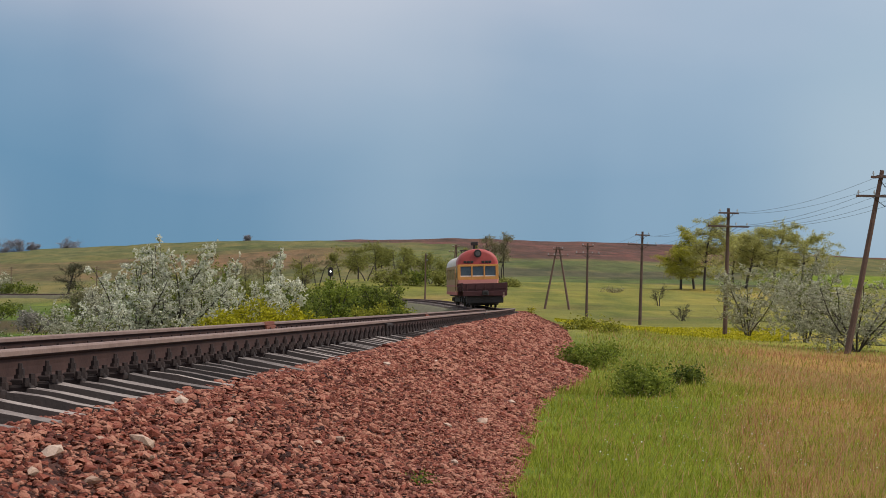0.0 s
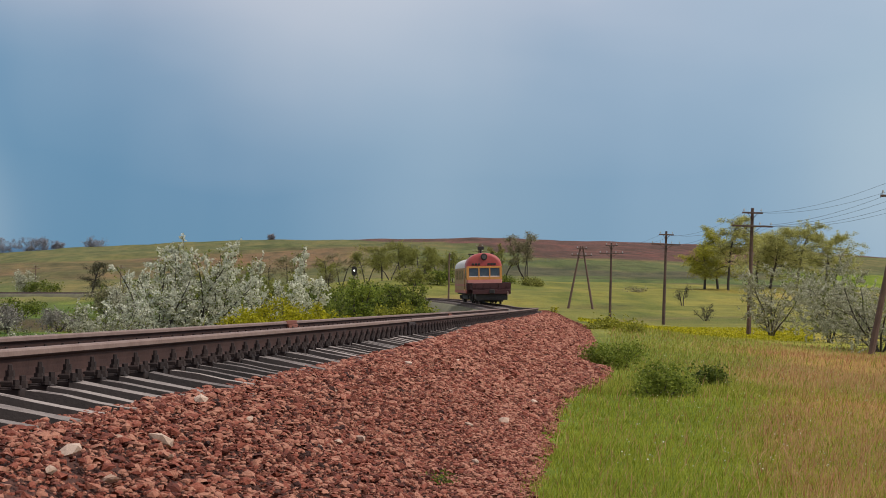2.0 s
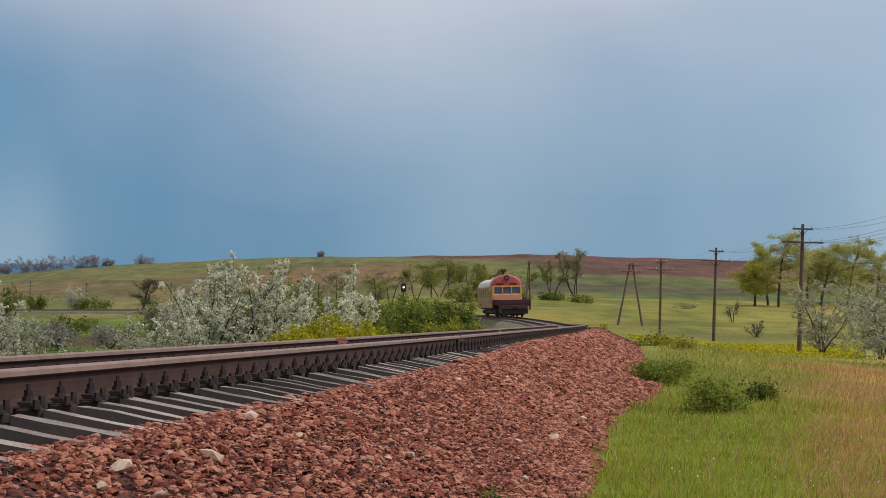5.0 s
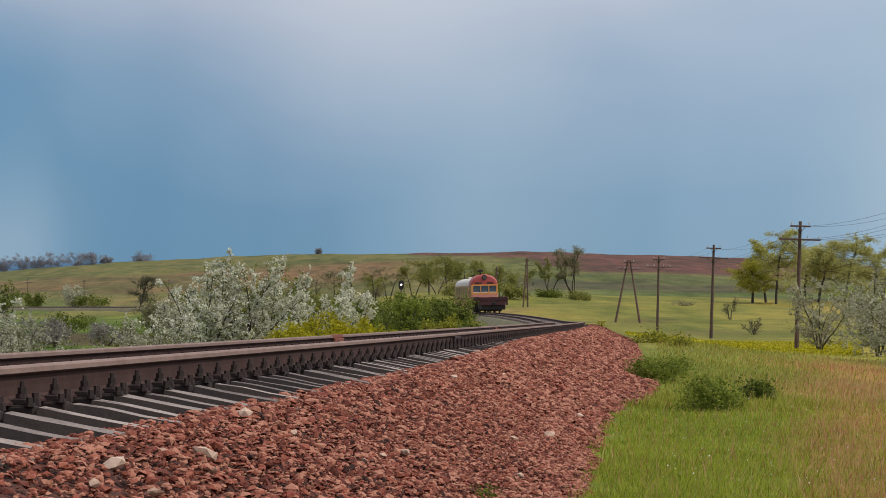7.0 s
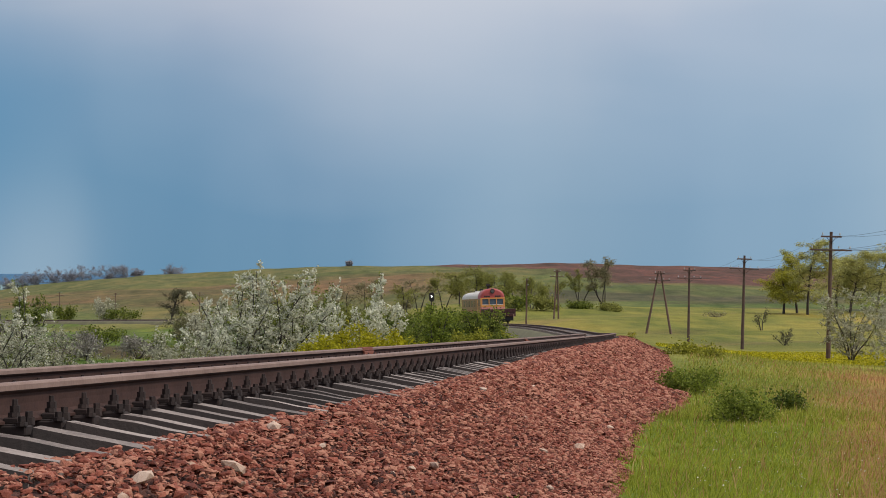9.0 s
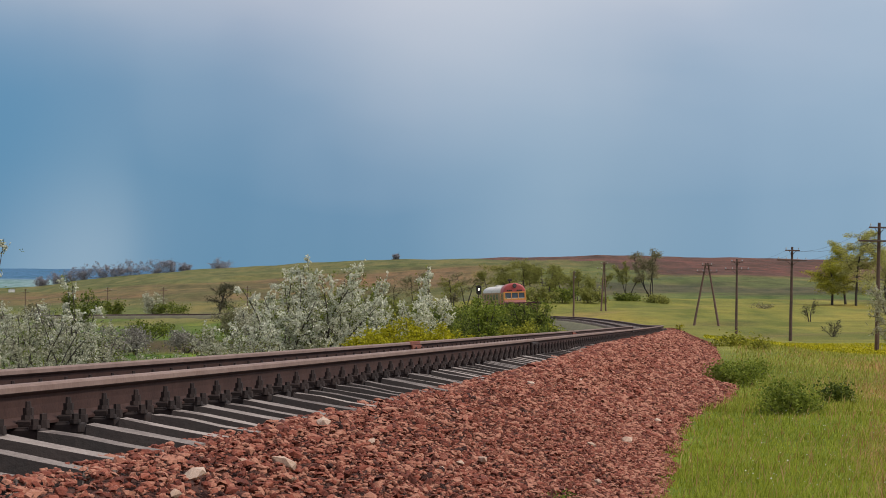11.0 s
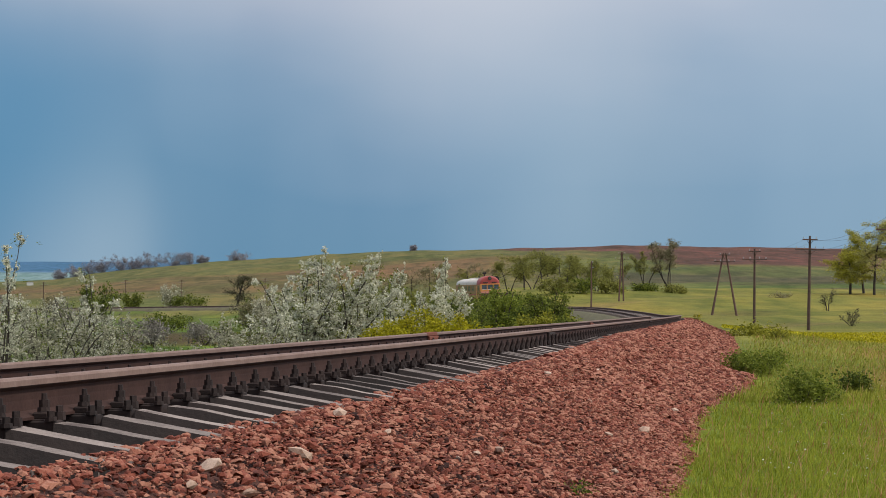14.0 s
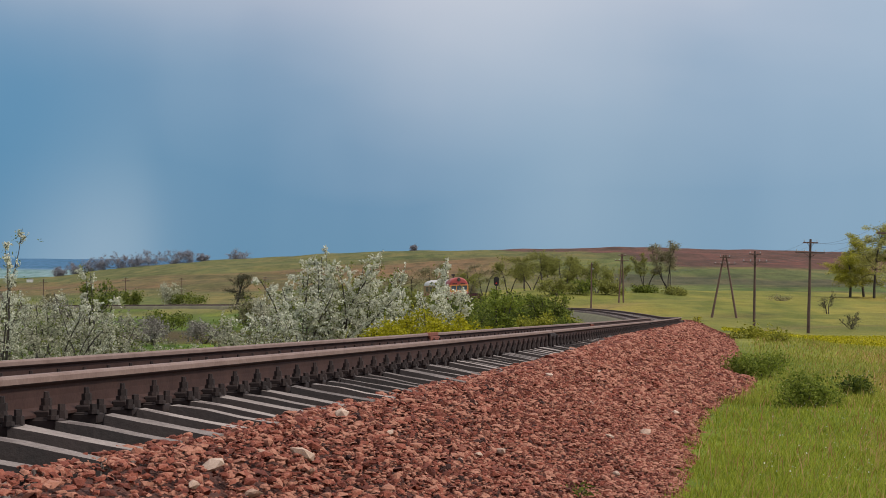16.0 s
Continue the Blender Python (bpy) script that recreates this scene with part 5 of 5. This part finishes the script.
def bare_tree(b, r, height, spread, seed, leaf=M_OLIVE, n=1500, size=0.28, label="thin tree with dark limbs in young olive leaf", stems=1, kind="tree", trunk=0.17, low=0.42, lift=0.02, flat=0.55, off=0.35, climb=(0.15, 0.85), boughs=9, twigs=6):
    make_plant(kind, at(b, r), height, spread, label, "tree", seed, stems, trunk, boughs if stems == 1 else 7, twigs, (("crown", leaf, n, size, off, flat),), fork=0.10, low=low, wander=0.26, lift=lift, group="trees", climb=climb)


# trees behind the bend
for k, (b, r, h, sp, n, st) in enumerate(((2.62, 425, 9.2, 4.4, 2300, 1), (2.15, 430, 8.2, 4.0, 2000, 1), (1.75, 440, 7.8, 4.0, 1800, 2), (3.2, 420, 7.4, 3.6, 2000, 2), (3.55, 430, 8.0, 3.4, 1900, 1), (-0.9, 470, 8.0, 4.4, 1300, 2),
                                          (0.3, 455, 8.4, 4.4, 1500, 2), (-0.3, 480, 8.0, 4.0, 1300, 1), (4.0, 415, 7.0, 3.0, 1500, 2), (1.1, 460, 7.6, 4.0, 1500, 2), (-1.6, 480, 7.0, 4.4, 1300, 2), (4.55, 440, 6.5, 3.2, 1200, 2),
                                          (2.9, 435, 7.0, 4.0, 1700, 2), (0.75, 445, 6.5, 3.6, 1300, 2), (2.35, 440, 6.2, 3.6, 1500, 2), (3.85, 425, 6.0, 3.2, 1400, 2))):
    bare_tree(b, r, h * (0.8 if b > 1.5 else 0.92), sp * 1.1, 120 + k, M_DRYTWIG if k in (5, 7, 9, 10, 6) else M_MIDLEAF, int(n * 2.3), 0.15, stems=st, trunk=0.10, low=0.45, flat=0.85, off=0.30, climb=(0.05, 0.4), boughs=11)
bare_tree(5.83, 432, 9.9, 3.8, 142, M_DRYTWIG, 8000, 0.14, "tall half-bare tree with dark spreading limbs", 4, trunk=0.14, low=0.42, flat=0.8, off=0.35, climb=(0.25, 0.8), twigs=10)
bare_tree(5.25, 440, 7.6, 3.2, 143, M_MIDLEAF, 4500, 0.14, "half-bare tree with dark limbs", 3, trunk=0.15, low=0.4, flat=0.8, off=0.15)
for k, (b, r, h, sp) in enumerate(((4.25, 410, 2.6, 3.0), (3.6, 405, 2.6, 3.0), (6.05, 425, 1.3, 2.4), (5.2, 428, 1.2, 2.4), (3.0, 400, 2.8, 3.2))):
    green_bush(b, r, h, sp, 150 + k, 2200, 0.20, M_LEAF if k % 2 else M_MIDLEAF, "low green bush under the trees")
bare_tree(-5.25, 588, 8.7, 4.2, 160, M_TWIGDARK, 4200, 0.20, "dark half-bare tree beyond the far track", 1, trunk=0.24, low=0.22, off=0.3, climb=(0.2, 0.9), boughs=18, twigs=9)
# grey bushes along the crest
for k, (b, h, sp) in enumerate(((-9.78, 6, 4), (-9.35, 7, 4.5), (-9.0, 8, 5), (-8.66, 9.5, 6), (-8.23, 9.5, 6), (-7.85, 7, 5), (-7.49, 9.5, 6.5), (-6.87, 8.5, 5.5), (-6.5, 8, 5), (-6.13, 4.5, 3.2), (-5.2, 5.5, 6), (-0.72, 3.7, 1.3))):
    make_plant("bush", at(b, 1285), h * 0.88, sp * 1.15, "grey-lilac bare bush on the crest of the hill", "bush", 170 + k, 9, 0.045, 7, 5, (("crown", M_LILAC, 3600, 0.30, 0.35, 0.0),), fork=0.05, low=0.02, wander=0.3, sink=1.0, group="bushes on the crest")

# right of the line: grove in young leaf
for k, (b, r, h, sp, n) in enumerate(((10.44, 398, 8.2, 5.2, 3800), (10.78, 402, 11.0, 4.6, 3600), (11.04, 396, 12.8, 6.0, 5000), (12.1, 415, 11.2, 7.0, 4800), (12.75, 420, 12.2, 8.2, 6000), (13.5, 425, 10.4, 7.2, 5200), (11.75, 425, 10.0, 5.0, 3400))):
    bare_tree(b, r, h, sp, 200 + k, M_OLIVE if k in (0, 1) else M_PALEOLIVE, int(n * 3.9), 0.150, "tree with a dark trunk and tiered yellow-green crown", trunk=0.17, low=0.34, lift=-0.012, flat=0.94, off=0.20, climb=(0.0, 0.24), boughs=22, twigs=9)
THORN = "pale flowering thorn bush with dark stems in the meadow"
for k, (b, r, h, sp, n, st) in enumerate(((12.15, 125, 3.9, 2.3, 5200, 5), (14.85, 97, 3.7, 4.0, 9500, 7), (13.6, 112, 4.4, 2.6, 5200, 5))):
    blossom_bush(b, r, h, sp, 220 + k, n, 0.066, M_GREYBLOOM, 0.28, st, THORN)
bare_tree(9.88, reach(9.88, 1.29, 200), 3.2, 1.9, 224, M_TWIGDARK, 900, 0.09, "small bare tree in the meadow", 2, trunk=0.09, low=0.3, off=0.15)
green_bush(10.47, reach(10.47, 1.66, 120), 1.6, 1.1, 225, 700, 0.06, M_TWIGDARK, "small bare grey bush in the meadow")
green_bush(8.72, reach(8.72, 0.95, 260), 0.8, 1.9, 226, 500, 0.12, M_DRYTWIG, "low dark bush in the meadow")
# low bushes in the grass beside the ballast
for k, (b, low, h, sp, n, size, leaf, lb) in enumerate((
        (8.10, 2.96, 0.52, 0.66, 4800, 0.030, M_SPRIG, "low spreading green bush at the edge of the ballast"), (9.20, 3.66, 0.48, 0.42, 3600, 0.026, M_SPRIG, "low green bush in the grass"),
        (9.70, 3.64, 0.28, 0.30, 1300, 0.024, M_SPRIG, "low green bush in the grass"), (10.55, 3.36, 0.33, 0.30, 2400, 0.030, M_DARKLEAF, "small dark green bush in the grass"),
        (7.94, 1.93, 0.45, 0.75, 1400, 0.06, M_YELLOWSPRIG, "low olive bush at the edge of the ballast"), (8.62, 2.0, 0.42, 0.5, 700, 0.05, M_YELLOWSPRIG, "low olive bush at the edge of the ballast"))):
    green_bush(b, reach(b, low), h, sp, 230 + k, n, size, leaf, lb)
_w = on_line(88.0, 0.75, float(bed_z(0.75, 88.0)))
make_plant("weed", (float(_w[0]), float(_w[1])), 0.30, 0.16, "small yellow-green weed on the shoulder of the ballast", "weed", 236, 5, 0.006, 4, 3, (("foliage", M_YELLOWLEAF, 220, 0.035, 0.02, 0.3),), fork=0.05, sink=0.05, level=float(_w[2]))
_w = on_line(4.1, 1.88, float(bed_z(1.88, 4.1)))
make_plant("weed", (float(_w[0]), float(_w[1])), 0.10, 0.13, "small green weed among the stones", "weed", 237, 5, 0.004, 4, 3, (("foliage", M_LEAF, 260, 0.016, 0.015, 0.3),), fork=0.05, sink=0.03, level=float(_w[2]))


# ---- grass and flowers ----
def make_grass():
    rng = np.random.default_rng(5)

    def blades(name, n, r0, r1, b0, b1, h, w, mats, label, pick, mix=None, lean=0.35):
        r = np.sqrt(rng.uniform(0, 1, n)) if r1 / r0 < 2 else None
        r = r0 * (r1 / r0) ** rng.random(n) if r is None else r0 + (r1 - r0) * r
        b = rng.uniform(b0, b1, n)
        x, y = r * np.sin(np.radians(b)), r * np.cos(np.radians(b))
        s, off = near_line(x, y)
        ok = pick(x, y, r, b, off, s)
        x, y, r = x[ok], y[ok], r[ok]
        z = ground_height(x, y)
        n = len(x)
        hh = h * rng.lognormal(0, 0.35, n) * (0.75 + 0.35 * (wave(x, y, 1.6, 0.7) + 1) / 2)
        ww = w * rng.uniform(0.6, 1.4, n) * (0.5 + r / 32)
        a = rng.uniform(0, 2 * math.pi, n)
        tip = np.stack([rng.normal(size=n) * lean * hh + 0.12 * hh, rng.normal(size=n) * lean * hh, hh], 1)
        o = np.stack([x, y, z - 0.02], 1)
        side = np.stack([np.cos(a) * ww, np.sin(a) * ww, np.zeros(n)], 1)
        mid = o + tip * np.array([0.38, 0.38, 0.6])
        v = np.stack([o - side, o + side, mid + side * 0.7, mid - side * 0.7, o + tip], 1).reshape(-1, 3)
        i = np.arange(n) * 5
        f = np.concatenate([np.stack([i, i + 1, i + 2], 1), np.stack([i, i + 2, i + 3], 1), np.stack([i + 3, i + 2, i + 4], 1)])
        tagged(new(name, mesh_from(name, v, f, mats)), label, "grass", kind="stuff")

    green = leafy("grass_blade", (0.155, 0.19, 0.012), (0.42, 0.44, 0.055), 0.5)
    dry = leafy("dry_grass_stalk", (0.34, 0.15, 0.06), (0.60, 0.37, 0.18), 0.4)
    olive = leafy("meadow_grass", (0.17, 0.18, 0.02), (0.44, 0.42, 0.08), 0.5)
    edge = lambda s: toe(s) + rng.normal(-0.05, 0.13, len(s)) + 0.12 * np.sin(s * 1.7) + 0.08 * np.sin(s * 4.1)
    red = lambda x, y, r, b: 0.68 * step(b + 0.6 * wave(x, y, 6, 0.3), 10.7, 13.0) + 0.45 * step(r, 28, 46) * step(b + 0.8 * wave(x, y, 6, 0.3), 9.2, 12.5)
    blades("grass", 105000, 11.5, 40, 3.5, 17.5, 0.075, 0.0036, green, "lush green grass beside the ballast",
           lambda x, y, r, b, off, s: (off > edge(s)) & (rng.random(len(x)) > 0.75 * red(x, y, r, b)))
    blades("meadow_grass", 52000, 34, 125, 4.5, 17.5, 0.11, 0.0042, olive, "yellowish green meadow grass",
           lambda x, y, r, b, off, s: (off > edge(s)) & (rng.random(len(x)) > 0.7 * red(x, y, r, b)))
    blades("dry_grass", 46000, 12, 100, 4.5, 17.5, 0.14, 0.0030, dry, "reddish dry grass stalks among the green",
           lambda x, y, r, b, off, s: (off > edge(s)) & (rng.random(len(x)) < 0.16 + 0.8 * red(x, y, r, b)))
    blades("tall_grass", 9000, 38, 75, -14, 1, 0.45, 0.006, olive, "tall pale grass behind the track",
           lambda x, y, r, b, off, s: off < -4.5)
    blades("grass", 14000, 1.2, 11.5, 3.5, 170, 0.10, 0.005, green, "lush green grass beside the ballast",
           lambda x, y, r, b, off, s: off > edge(s))
    # small flowers
    for name, mat, n, r0, r1, b0, b1, size, up, lab in (
            ("yellow_flowers", M_YELLOWLEAF, 15000, 108, 165, 7.2, 13.2, 0.12, 0.14, "band of yellow flowers across the meadow"),
            ("white_flowers", M_BLOSSOM, 800, 18, 90, 6.5, 17, 0.017, 0.14, "scattered small pale flowers in the grass")):
        r, b = r0 * (r1 / r0) ** rng.random(n), rng.uniform(b0, b1, n)
        x, y = r * np.sin(np.radians(b)), r * np.cos(np.radians(b))
        s, off = near_line(x, y)
        ok = off > 3.0
        x, y = x[ok], y[ok]
        lv, lf = cards(rng, np.stack([x, y, ground_height(x, y) + up * rng.uniform(0.5, 1.2, len(x))], 1), size, 0.8, 1.0)
        tagged(new(name, mesh_from(name, lv, lf, mat)), lab, "flowers", kind="stuff")


make_grass()


# ---- a hut far off on the low ground ----
def make_hut():
    x, y = at(-10.5, 1120)
    hut = tagged(new("hut"), "tiny white hut far off on the low ground", "hut")
    hut.matrix_basis = pose(x, y, gz(x, y) - 0.1, 0, 0, 12)
    wall = material("white_limewash", (0.55, 0.53, 0.49), (0.75, 0.73, 0.69), 0.9, 2, 12, 0.2, 0.01)
    bm = bmesh.new()
    box(bm, -1.6, 1.6, -1.2, 1.2, 0, 2.0, 0.03)
    part("wall", bm, wall, hut)
    bm = bmesh.new()
    loft(bm, [[(-1.8, y0, 2.0), (0, y0, 2.8), (1.8, y0, 2.0), (-1.8, y0, 2.0)] for y0 in (-1.4, 1.4)], close=False)
    part("roof", bm, M_IRON, hut, "dark pitched roof")


make_hut()


# ---- what moves ----
def motions():
    """The train draws away round the bend, slowing a little; the signal goes from white to red behind it."""
    times = [0.5 * k for k in range(33)]
    cab = [CAB_S0 + SPEED * t - SLOWING * t * t for t in times]
    walk(railcar, [(t, ride(c + SIZE * CAR_L / 2, 6.3 * SIZE)) for t, c in zip(times, cab)])
    walk(wagon, [(t, ride(c - 0.75 - SIZE * WAGON_L / 2, 3.0 * SIZE)) for t, c in zip(times, cab)])
    # the added blind slides up to stand in for the lamps switching
    walk(shutter, [(0.0, pose(0, 0, 0)), (15.0, pose(0, 0, 0)), (15.1, pose(0, 0, 0.38)), (16.0, pose(0, 0, 0.38))])


motions()
